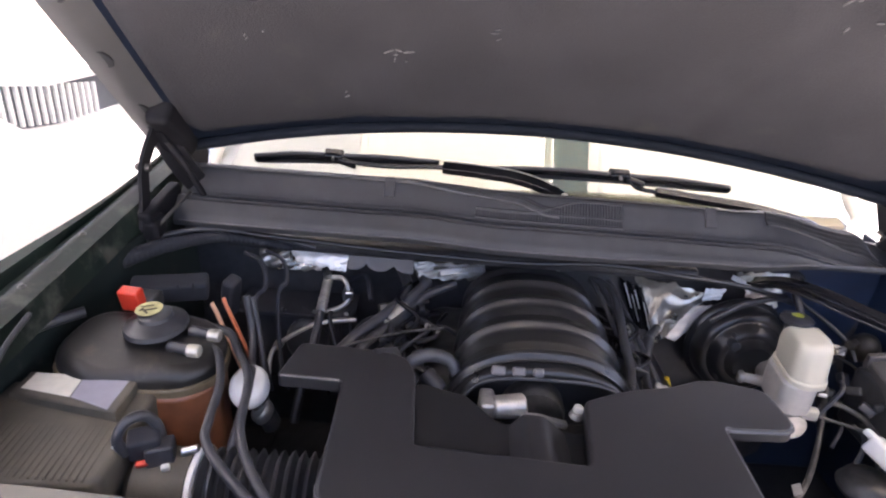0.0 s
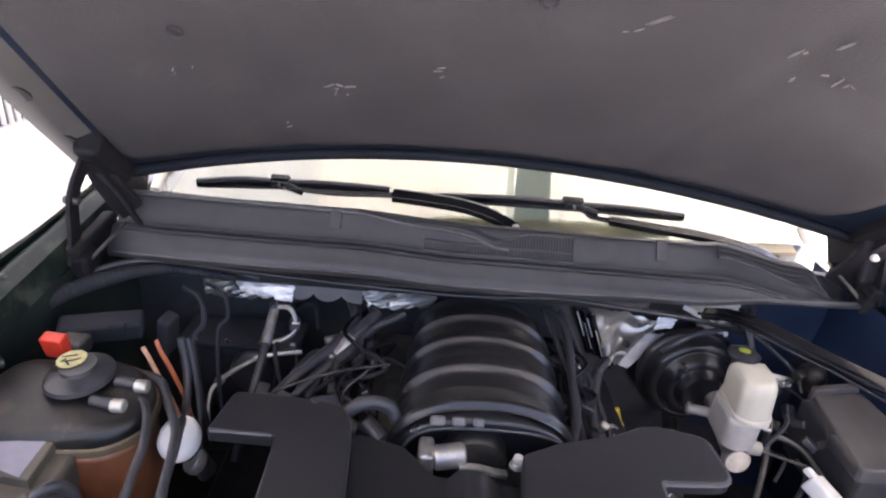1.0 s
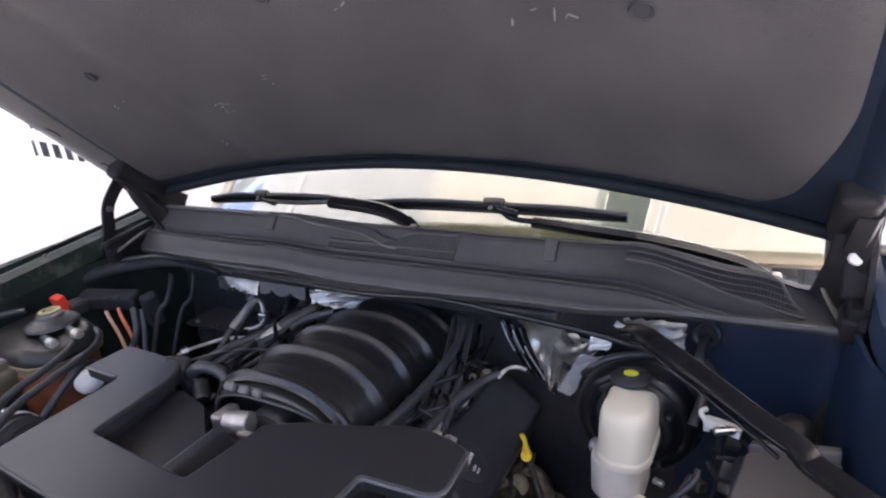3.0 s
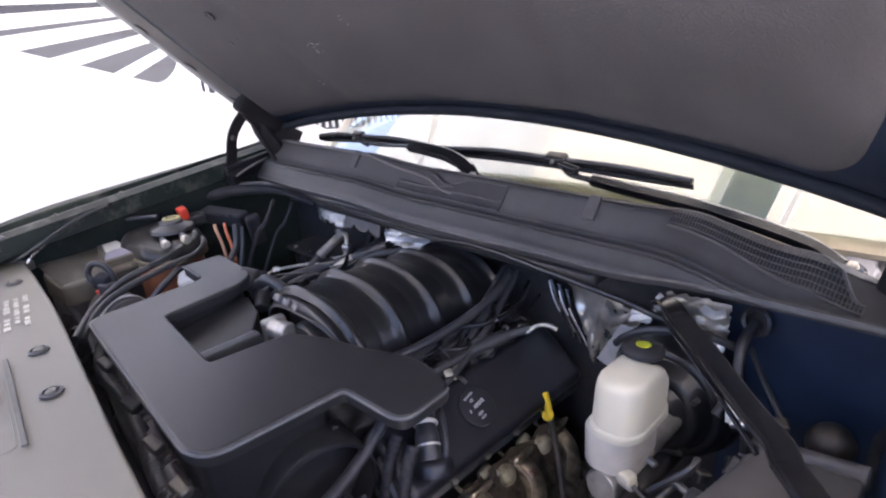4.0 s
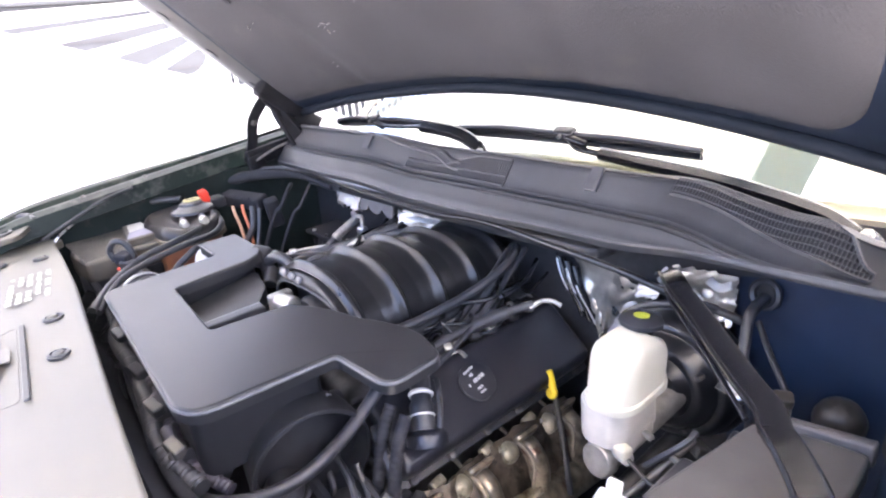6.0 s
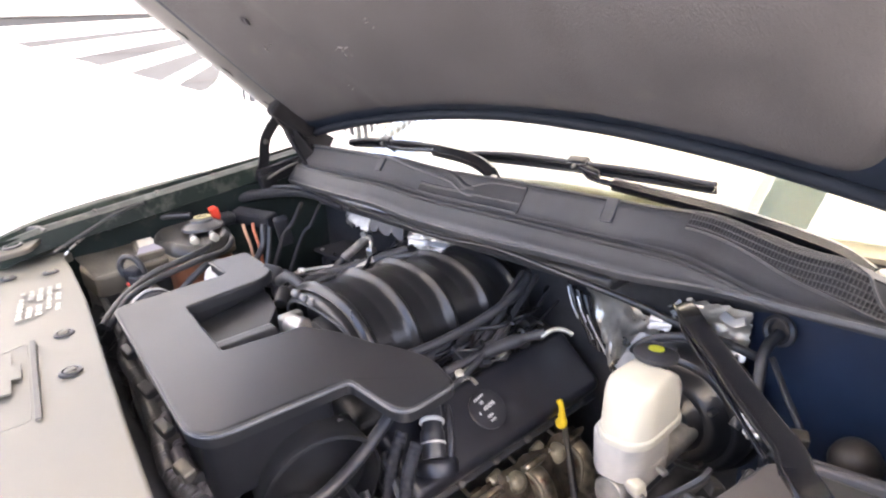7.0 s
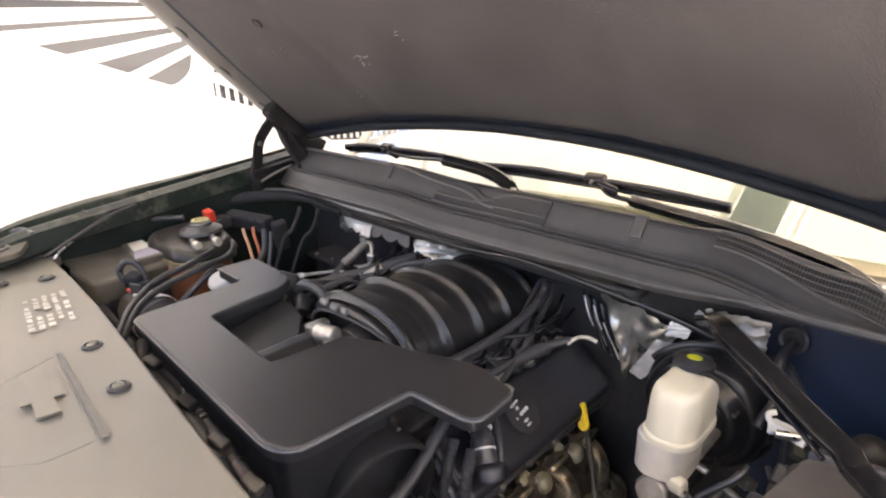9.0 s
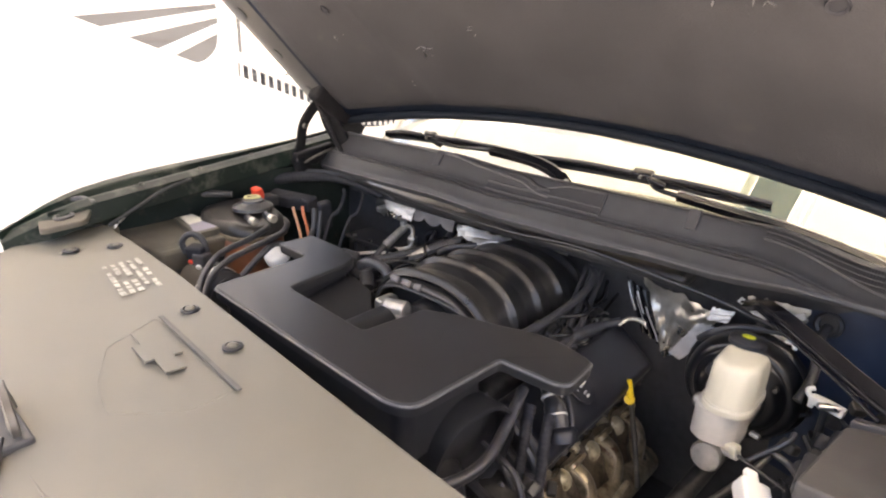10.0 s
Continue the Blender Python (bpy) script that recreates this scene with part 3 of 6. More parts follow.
def wiper(name, pivot, arm, block, b0, b1, half):
    """A wiper: pivot cap, bent channel arm through the points arm, thin rods to the block, and the blade from b0 to b1."""
    t = thing(name, pivot, "black wiper with a bent steel arm resting on the windshield", "wiper", "windshield wipers")
    n = V(0, -0.53, 0.848)
    mid, block, b0, b1 = Vector(arm[-1]), Vector(block), Vector(b0), Vector(b1)
    part("pivot_cap", lathe([(0.017, 0), (0.019, 0.010), (0.013, 0.022), (0.004, 0.026)], axis(Vector(pivot) - 0.012 * n, n), 16), M_WIPER, t)
    part("pivot_nut", lathe([(0.009, 0), (0.009, 0.006), (0.006, 0.009), (0.001, 0.010)], axis(Vector(pivot) + 0.012 * n, n), 6), M_SILVER_GLINT, t)
    part("arm", bent([Vector(pivot) + 0.008 * n, *arm], half, 0.015, n), M_WIPER, t)
    # silver tube painted in for the highlight along the glossy arm
    part("arm_edge", tube([Vector(q) + 0.0075 * n + V(0, half * 0.75, half * 0.5) for q in arm], 0.0016, 6, 3), M_SILVER_GLINT, t, "bright strip standing for the highlight on the arm's edge")
    for off in (-0.007, 0.006):
        part("arm_rod", tube([mid + V(0, off, 0), mid.lerp(block, 0.5) + V(0, off - 0.010, -0.006), block + V(0.02, off - 0.010, -0.004)], 0.0038, 8), M_WIPER, t)
    part("blade_bridge", rbox(block + 0.006 * n, (0.050, 0.026, 0.022), 0.006, (30, 0, 0)), M_WIPER, t)
    part("bridge_lug", rbox(block + V(0.035, -0.012, -0.006), (0.05, 0.016, 0.016), 0.005, (30, 14, 0)), M_WIPER, t)
    part("bridge_pin", rod(block + V(0.0, -0.022, -0.004) + 0.006 * n, block + V(0.0, 0.006, 0.004) + 0.006 * n, 0.0035, seg=10), M_DARKMETAL, t)
    part("blade", bent([b0, b0.lerp(block, 0.5) + 0.008 * n, block, block.lerp(b1, 0.5) + 0.006 * n, b1], 0.0085, 0.012, n), M_WIPER, t)
    part("blade_spine", tube([b0 + 0.007 * n, b0.lerp(block, 0.5) + 0.015 * n, block + 0.008 * n, block.lerp(b1, 0.5) + 0.013 * n, b1 + 0.007 * n], 0.004, 8), M_COWL, t)
    part("rubber_edge", bent([b0 - 0.010 * n, b0.lerp(b1, 0.5) - 0.004 * n, b1 - 0.010 * n], 0.002, 0.012, n), M_SEAL, t)


# ---- the open hood ----
HD, HN = V(0, -0.7071, 0.7071), V(0, -0.7071, -0.7071)


def hood_at(x, s, off=0.0):
    u = (x - 0.05) / 0.78
    base = V(x, 1.092 - 0.05 * u * u, 1.436 - 0.078 * u * u)
    return base + s * HD + off * HN


def build_hood():
    t = thing("hood", (CX, 1.1, 1.36), "open dark painted hood with a grey insulation pad", "hood")
    part("shell", surface(lambda u, v: hood_at(-0.79 + 1.725 * u, -0.030 + 1.27 * v, -0.012 - 0.012 * math.sin(math.pi * u)), 40, 30, 0.010), M_FLANGE, t)
    part("frame", surface(lambda u, v: hood_at(-0.785 + 1.715 * u, -0.036 + 1.25 * v, 0.008 - 0.03 * step(0.02, 0.0, min(u, 1 - u)) - 0.02 * step(0.02, 0.0, v)), 60, 30, 0.008), M_FLANGE, t)

    def pad(u, v):
        s = 0.0005 + 1.12 * v
        rc = 0.095 if u > 0.5 else 0.075
        w = (0.765 + 0.075 * step(-0.1, 0.3, s) if u > 0.5 else 0.79) - (rc - math.sqrt(max(0.0, rc * rc - max(0.0, rc - s) ** 2)))
        x = 0.045 + (2 * u - 1) * w
        s += 0.007 * (math.sin(8.3 * x + 0.6) + 0.6 * math.sin(19 * x)) * (1 - step(0.0, 0.12, v)) * step(0, 0.15, (1 - abs(2 * u - 1)))
        e = min(step(0, 0.045, s), step(0, 0.05, (1 - abs(2 * u - 1)) * w))
        off = 0.010 + 0.016 * e + 0.004 * math.sin(7 * x + 2 * s) * math.sin(6 * s) * e
        off -= 0.005 * (math.exp(-((x - CX + 0.34 + 0.25 * s) / 0.03) ** 2) + math.exp(-((x - CX - 0.34 - 0.25 * s) / 0.03) ** 2)) * e
        return hood_at(x, s, off)

    p = part("insulation_pad", surface(pad, 90, 70, 0.0), M_PAD, t, "stained grey felt insulation pad with scuffs")
    for x, s in ((0.640, 0.416), (-0.479, 0.380), (0.080, 0.466), (0.42, 0.85), (-0.42, 0.85)):
        g = 0.84 if x > 0.6 else 0.72
        part("pad_clip", lathe([(0.019 * g, 0), (0.0175 * g, 0.003), (0.013 * g, 0.0015), (0.011 * g, -0.004), (0.002, -0.005)], axis(hood_at(x, s, 0.027), HN), 20), M_SEAL, p)
    random.seed(4)
    for x, s, n, big in ((0.215, 0.445, 4, 1.4), (-0.235, 0.235, 6, 0.7), (-0.05, 0.29, 3, 0.5), (0.47, 0.455, 3, 1.0), (0.50, 0.40, 2, 0.8), (0.56, 0.42, 3, 0.9), (-0.32, 0.125, 2, 0.6), (0.134, 0.19, 1, 0.7), (-0.50, 0.30, 3, 0.8), (-0.13, 0.52, 3, 0.8)):
        for k in range(n):
            qx, qs = x + random.uniform(-0.03, 0.03), s + random.uniform(-0.022, 0.022)
            an, ln, wd = random.gauss(0.5, 0.5), big * random.uniform(0.003, 0.016), random.uniform(0.0006, 0.0016)
            bm = bmesh.new()
            ring = [(math.cos(an) * a - math.sin(an) * b, math.sin(an) * a + math.cos(an) * b) for a, b in ((-ln, 0), (-0.3 * ln, wd), (0.6 * ln, 0.7 * wd), (ln, 0), (0.4 * ln, -wd), (-0.5 * ln, -0.8 * wd))]
            f = bm.faces.new([bm.verts.new(hood_at(qx + a, qs + b, 0.0285)) for a, b in ring])
            g = bmesh.ops.extrude_face_region(bm, geom=[f])
            bmesh.ops.translate(bm, verts=[v for v in g["geom"] if isinstance(v, bmesh.types.BMVert)], vec=-0.003 * HN)
            part("scuff_mark", bm, M_SCUFF, p)
    rim = [hood_at(-0.77 + 1.66 * i / 40, -0.024 - 0.006 * abs(2 * i / 40 - 1), 0.012) for i in range(41)]
    part("rear_lip", tube(rim, 0.013, 10, 2), M_LIP, t, "rolled painted lip along the hood's rear edge")
    for s in (-1, 1):
        # the passenger flange is painted pale as if lit from outside
        part("side_flange", surface(lambda u, v, s=s: hood_at((-0.742 if s < 0 else 0.878) + s * (0.08 if s < 0 else 0.05) * v, -0.02 + 1.2 * u, 0.012 + 0.010 * math.sin(math.pi * v)), 20, 5, 0.003), M_FLANGE_LIT if s < 0 else M_FLANGE, t)
        if s < 0:
            for k in range(4):
                q = hood_at(-0.784, 0.128 + 0.146 * k, 0.0235)
                # shallow discs; the dark depth of the holes is only colour
                bm = lathe([(0.020, -0.002), (0.0205, 0.0006), (0.018, 0.0012), (0.016, 0.0004), (0.001, 0.0003)], axis(q, HN), 22)
                part("slot", bm, M_COVER_SHADE, t, "dark oval drain hole")
        back = 0.0 if s < 0 else 0.09  # the driver's hinge sits further back
        h = part("hinge_arm", bent([(across(s, 0.795), 0.86 + back, 1.205), (across(s, 0.80), 0.885 + back, 1.26), (across(s, 0.80), 0.905 + back, 1.33), (across(s, 0.785), 0.965, 1.405)], 0.015, 0.010, (s, 0, 0)), M_HINGE, t)
        part("hinge_link", bent([(across(s, 0.785), 0.965, 1.40), (across(s, 0.775), 1.03, 1.315), (across(s, 0.765), 1.09, 1.27)], 0.036, 0.030, (s, 0, 0)), M_HINGE, t)
        part("hinge_block", rbox((across(s, 0.77), 0.99, 1.385), (0.055, 0.15, 0.075), 0.014, (-40, 0, 0)), M_HINGE, t)
        if s > 0:
            part("hinge_cheek", rbox((0.906, 1.005, 1.310), (0.046, 0.030, 0.150), 0.010, (-12, 0, 0)), M_HINGE, t)
            part("cheek_bolt", rod((0.900, 0.990, 1.303), (0.900, 0.980, 1.305), 0.011, seg=10), M_LABEL, t)
        part("hinge_foot", rbox((across(s, 0.785), 0.88 + back, 1.205), (0.04, 0.05, 0.045), 0.010, (10, 0, 0)), M_HINGE, t)
        p0, p1 = (L(-0.705, 0.955, 1.41), L(-0.655, 0.995, 1.265)) if s < 0 else (V(0.90, 0.985, 1.375), V(0.875, 1.03, 1.215))
        part("hinge_plate", bent([p0, p0.lerp(p1, 0.5) + V(0.004 * s, -0.012, 0), p1], 0.026, 0.016, (-0.3 * s, -1, 0.2)), M_HINGE, t)
        if s < 0:
            part("hinge_spring", tube([p0 + V(0, -0.02, -0.01), p0.lerp(p1, 0.6) + V(-0.02 * s, -0.035, 0), p1 + V(-0.03 * s, -0.03, -0.02)], 0.007, 8), M_HINGE, t)
        part("spring_clip", tube([(across(s, 0.77), 0.87 + back, 1.21), (across(s, 0.75), 0.92 + back, 1.235), (across(s, 0.74), 0.97 + back, 1.25)], 0.004, 6), M_DARKMETAL, t)
        part("hinge_base", rbox((across(s, 0.79), 0.93 + back, 1.225), (0.03, 0.15, 0.05), 0.008, (8, 0, 0)), M_HINGE, t)
        for q in ((0.80, 0.872 + back, 1.232), (0.805, 0.90 + back, 1.318), (0.79, 0.958 + 0.3 * back, 1.392)):
            part("hinge_bolt", rod((across(s, q[0] - 0.02), q[1], q[2]), (across(s, q[0] + 0.012), q[1], q[2]), 0.008, seg=8), M_DARKMETAL, h)


# ---- the front panel over the radiator ----
def build_front_panel():
    t = thing("radiator_cover", (CX, 0.1, 1.1), "wide plastic cover over the radiator, its sky glare painted pale grey", "cover")
    line = [(-0.86, 0.20), (-0.83, 0.305), (-0.79, 0.345), (-0.77, 0.318), (-0.62, 0.310), (-0.36, 0.288), (0.22, 0.235), (0.50, 0.215), (0.80, 0.25), (0.87, 0.25), (0.90, 0.16), (0.74, -0.02), (0.34, -0.14), (-0.30, -0.14), (-0.70, 0.0)]

    def top(x, y):
        return 1.135 - 0.012 * ((x - CX) / 0.8) ** 2 - 0.25 * max(0.0, 0.02 - y) ** 1.3

    part("panel", slab(round_poly([V(*p) for p in line], 0.03), top, 0.022, 0.006, 3), M_RAD, t)
    part("front_lip", surface(lambda u, v: V(CX - 0.62 + 1.24 * u, -0.10 - 0.05 * v + 0.16 * abs(2 * u - 1) ** 3, 1.118 - 0.10 * v), 24, 4, 0.004), M_RAD, t)
    clips = [(-0.156, 0.219), (0.016, 0.203), (-0.62, 0.268), (-0.83, 0.305), (-0.66, 0.19)]
    for x, y in clips:
        c = part("push_clip", lathe([(0.017, 0), (0.0165, 0.003), (0.012, 0.0045), (0.011, 0.002), (0.0075, 0.002), (0.007, 0.005), (0.001, 0.0055)], pose(x, y, top(x, y)), 20), M_BLACK, t)
        part("clip_pin", lathe([(0.0085, 0), (0.0085, 0.0045), (0.007, 0.006), (0.0005, 0.0062)], pose(x, y, top(x, y)), 16), M_RAD, c)
        part("clip_slot", rbox((x, y, top(x, y) + 0.0064), (0.010, 0.002, 0.0008), 0, (0, 0, 40)), M_RADGROOVE, c)
    g0, g1 = V(-0.168, 0.172, 0), V(0.130, 0.148, 0)
    part("groove", rbox(((g0 + g1) / 2).to_tuple()[:2] + (1.1353,), ((g1 - g0).length, 0.008, 0.003), 0.001, (0, 0, -4.6)), M_RADGROOVE, t)
    # embossed plain emblem field
    field = round_poly([V(*p) for p in ((-0.168, 0.164), (0.128, 0.140), (0.125, 0.075), (0.055, 0.0), (-0.02, 0.015), (-0.12, 0.065))], 0.012)
    part("emblem_field", tube([V(p.x, p.y, top(p.x, p.y) - 0.0003) for p in field + field[:1]], 0.0005, 6, 1), M_RADSHEEN, t, "faint raised outline of the emblem field")
    a, b, c, d = 0.078, 0.014, 0.030, 0.027
    cross = [(-a, -b), (-c, -b), (-c, -d), (c, -d), (c, -b), (a, -b), (a, b), (c, b), (c, d), (-c, d), (-c, b), (-a, b)]
    part("emblem", slab([V(-0.062 + p[0] + 0.2 * p[1], 0.118 + p[1] - 0.08 * p[0]) for p in cross], lambda x, y: top(x, y) + 0.00012, 0.002, 0.0), M_RAD, t, "faint plain cross in the plastic")
    random.seed(11)
    for k in range(5):
        for j in range(8):
            if random.random() < 0.14:
                continue
            x = -0.485 + 0.0245 * j + random.uniform(-0.002, 0.002)
            y = 0.262 - 0.0165 * k - 0.17 * (x + 0.485)
            part("print_bar", rbox((x, y, top(x, y) + 0.0008), (random.uniform(0.014, 0.025), random.uniform(0.007, 0.0115), 0.0008), 0, (0, 0, random.uniform(-14, -2))), M_MARK, t)
    # the latch in the middle of the front edge
    l = thing("hood_latch", (-0.04, -0.1, 1.12), "black steel hood latch at the front edge", "latch")
    part("plate", rbox((-0.04, -0.10, 1.118), (0.14, 0.05, 0.02), 0.004), M_BLACK, l)
    part("striker", bent([(-0.075, -0.075, 1.12), (-0.075, -0.08, 1.150), (-0.04, -0.085, 1.160), (0.0, -0.09, 1.150), (0.005, -0.09, 1.125)], 0.012, 0.010, (0, 1, 0)), M_DARKMETAL, l)
    part("lever", rbox((0.03, -0.12, 1.125), (0.06, 0.018, 0.014), 0.003, (0, 0, -20)), M_BLACK, l)
    # trench behind the panel
    solo("cable_loom", tube([(-0.76, 0.36, 1.05), (-0.5, 0.345, 1.03), (-0.28, 0.32, 1.02), (0.0, 0.285, 1.01), (0.3, 0.27, 1.0), (0.42, 0.33, 0.98), (0.45, 0.45, 0.92)], 0.009, 10, 10), M_SEAL, "black taped cable loom behind the radiator cover", "cable")
    f = thing("fan_shroud", (0.0, 0.3, 0.95), "black plastic fan shroud with tabs behind the radiator", "shroud")
    part("panel", surface(lambda u, v: V(-0.62 + 1.28 * u, 0.27 - 0.05 * u + 0.10 * v, 1.03 - 0.16 * v + 0.01 * math.sin(26 * u)), 40, 6, 0.006), M_SEAL, f)
    random.seed(5)
    for k in range(11):
        x = -0.60 + 0.085 * k
        y = 0.318 - 0.05 * (x + 0.62) / 1.28
        part("rib", rbox((x, y + 0.03, 0.985), (0.006, 0.08, 0.05), 0.002, (-40, 0, random.uniform(-6, 6))), M_BLACK, f)
        if k % 2 == 0 or random.random() < 0.3:
            continue
        part("tab", bent([(x + 0.02, y - 0.01, 1.01), (x + 0.045, y + 0.012, 1.025 + random.uniform(-0.015, 0.01)), (x + 0.065, y + 0.02, 1.0)], random.uniform(0.004, 0.009), 0.004), M_COVER, f)
    solo("prop_rod", tube([L(-0.698, 0.300, 1.138), L(-0.705, 0.325, 1.155), L(-0.745, 0.446, 1.209), L(-0.75, 0.52, 1.225), L(-0.745, 0.558, 1.228)], 0.003, 6), M_STEEL, "thin grey steel rod beside the fender", "rod")


# ---- engine cover and intake ----
def cover_z(x, y):
    return 1.118 - 0.013 * step(0.285, 0.350, x) + 0.008 * step(0.52, 0.62, y) * (1 - step(-0.2, 0.0, x))


def build_engine_cover():
    t = thing("engine_cover", (0.0, 0.45, 1.03), "matt black plastic engine cover with an open pocket", "cover")
    line = [(-0.264, 0.316), (0.312, 0.288), (0.322, 0.514), (0.443, 0.522), (0.436, 0.624), (0.342, 0.648), (0.280, 0.602), (0.178, 0.578), (0.112, 0.545), (0.094, 0.409), (-0.146, 0.425), (-0.154, 0.585), (-0.175, 0.622), (-0.245, 0.634), (-0.366, 0.638), (-0.388, 0.553), (-0.270, 0.548)]
    rad = [0.03, 0.05, 0.012, 0.03, 0.02, 0.03, 0.03, 0.03, 0.01, 0.008, 0.008, 0.02, 0.02, 0.03, 0.012, 0.010, 0.008]
    part("ear_rim", tube([V(x, y, 1.120) for x, y in ((-0.380, 0.5505), (-0.330, 0.549), (-0.275, 0.547))], 0.0024, 6, 4), M_EDGE_LIT, t)
    part("lid", slab(round_poly([V(*p) for p in line], rad, 6), cover_z, 0.022, 0.006, 3), M_COVER, t)
    floor = [(-0.158, 0.585), (-0.150, 0.420), (0.098, 0.404), (0.115, 0.52), (0.075, 0.525), (-0.02, 0.532), (-0.07, 0.575), (-0.14, 0.59)]
    # pocket shade is painted into the floor colour
    part("pocket_floor", slab([V(*p) for p in floor], lambda x, y: cover_z(x, y) - 0.048 + 0.02 * step(0.5, 0.60, y), 0.03, 0.004), M_POCKET_SHADE, t)
    edge = [V(*p) for p in round_poly([V(*p) for p in line], rad, 6)]
    # the rim's highlight is laid on as a pale tube, with a little wear
    rim = [V(p.x, p.y, cover_z(p.x, p.y) - 0.005) for p in edge[:32]]
    part("worn_rim", tube(rim, 0.0026, 6, 1), M_EDGE_LIT, t, "rounded, slightly rubbed front rim with its highlight painted pale")
    part("pocket_ramp", surface(lambda u, v: V(-0.04 + 0.145 * u, 0.412 - 0.06 * 0.145 * u + 0.115 * v, 1.118 - 0.052 + 0.034 * step(0.18, 0.42, u) * (1 - step(0.55, 0.95, u))), 30, 6, 0.004), M_COVER, t)
    skirt = [(-0.245, 0.330), (0.300, 0.302), (0.300, 0.50), (0.20, 0.50), (0.10, 0.415), (-0.15, 0.43), (-0.17, 0.60), (-0.24, 0.61), (-0.25, 0.50)]
    # the shade under the lid is in the skirt's darker colour
    part("skirt", slab(round_poly([V(*p) for p in skirt], 0.03), lambda x, y: cover_z(x, y) - 0.018, 0.10, 0.002), M_COVER_SHADE, t)
    part("side_duct", lathe([(0.090, -0.05), (0.095, 0.0), (0.093, 0.010), (0.088, 0.012), (0.085, 0.004), (0.083, -0.024), (0.055, -0.020), (0.03, -0.012), (0.004, -0.010)], axis((0.326, 0.442, 0.962), (1, -0.12, -0.10)), 40), M_COVER_SHADE, t, "round black duct end in the skirt")
    part("skirt_clip", rbox((0.306, 0.492, 1.036), (0.004, 0.016, 0.012), 0.001), M_BLOCK, t)
    part("skirt_pin", rod((0.306, 0.492, 1.036), (0.314, 0.490, 1.050), 0.002, seg=8), M_BLOCK, t)


def build_manifold():
    t = thing("intake_manifold", (0.06, 0.8, 1.0), "ribbed glossy black plastic intake manifold", "manifold")
    xm, y0, y1 = 0.060, 0.612, 1.018

    def man(u, v):
        a = math.pi * (0.01 + 0.98 * u)
        y = y0 + (y1 - y0) * v
        side = math.cos(a)
        k = (y - 0.628) / 0.0905
        f = abs(k - round(k)) * 0.0905
        crest = (f / 0.0065) ** 2 if k > round(k) else (f / (0.020 if k < 0.5 else 0.010)) ** 2
        ridge = 0.0125 * math.exp(-crest) - 0.003 * (f / 0.044) ** 2 if -0.45 < k < 4.4 else 0.0
        w = 0.158 - 0.020 * v
        x = xm + 0.02 * v + (w + ridge * 0.7) * math.copysign(abs(side) ** 0.86, side)
        z = 1.006 + (0.132 + 0.03 * v - 0.055 * v * v + ridge) * math.sin(a) ** 0.78
        if v < 0.012:
            z -= 0.006
        return V(x, y, z)

    part("runner_shell", surface(man, 48, 170, 0.004), M_MANIFOLD, t)

    def mouth(u, k):
        a = math.pi * (0.02 + 0.96 * u)
        side = math.cos(a)
        arch = V(xm + 0.157 * math.copysign(abs(side) ** 0.86, side), y0 + 0.004, 1.004 + 0.128 * math.sin(a) ** 0.78)
        rim = V(xm + 0.004 + 0.140 * math.copysign(abs(side) ** 0.62, side), y0 - 0.014, 0.990 + 0.122 * math.sin(a) ** 0.42)
        return arch.lerp(rim, k) + V(0, -0.006, 0.004) * math.sin(math.pi * k)

    part("front_band", surface(lambda u, v: mouth(u, v), 48, 8, 0.004), M_MANIFOLD, t)
    part("mouth_rim", tube([mouth(i / 40, 1.0) for i in range(41)], 0.0032, 8, 1), M_COWL, t, "thin grey rim round the open mouth")
    part("mouth_back", rbox((xm, y0 + 0.03, 1.02), (0.26, 0.006, 0.13), 0.002), M_COVER_SHADE, t)
    part("plenum", rbox((xm, 0.83, 1.0), (0.24, 0.34, 0.10), 0.02), M_BLACK, t)
    for x, w in ((-0.020, 0.024), (0.014, 0.022), (0.046, 0.018)):
        part("flange_bolt", rbox((x, 0.600, 1.123), (w, 0.014, 0.016), 0.005, (-35, 0, 0)), M_BLOCK, t, "worn pale lug on the flange")
    b = thing("throttle_body", (0.02, 0.59, 1.03), "silver cast throttle body with an electric motor", "throttle")
    part("motor", rod((-0.024, 0.578, 1.064), (0.030, 0.586, 1.068), 0.020, seg=24), M_ALU, b)
    part("housing", rbox((-0.034, 0.586, 1.048), (0.026, 0.05, 0.066), 0.007), M_ALU, b)
    part("bracket", bent([(0.020, 0.566, 1.060), (0.050, 0.566, 1.060), (0.072, 0.568, 1.053), (0.098, 0.570, 1.046)], 0.007, 0.008), M_ALU, b)
    part("bore", lathe([(0.05, 0), (0.055, 0.01), (0.055, 0.06), (0.045, 0.06)], axis((0.05, 0.60, 1.03), (0, 1, 0)), 24), M_DARKMETAL, b)
    part("sensor", rod((0.112, 0.575, 1.058), (0.114, 0.575, 1.070), 0.012, 0.010, seg=14), M_ALU, b)
    part("sensor_cap", rod((0.114, 0.575, 1.071), (0.115, 0.575, 1.082), 0.009, 0.008, seg=14), M_LABEL, b)


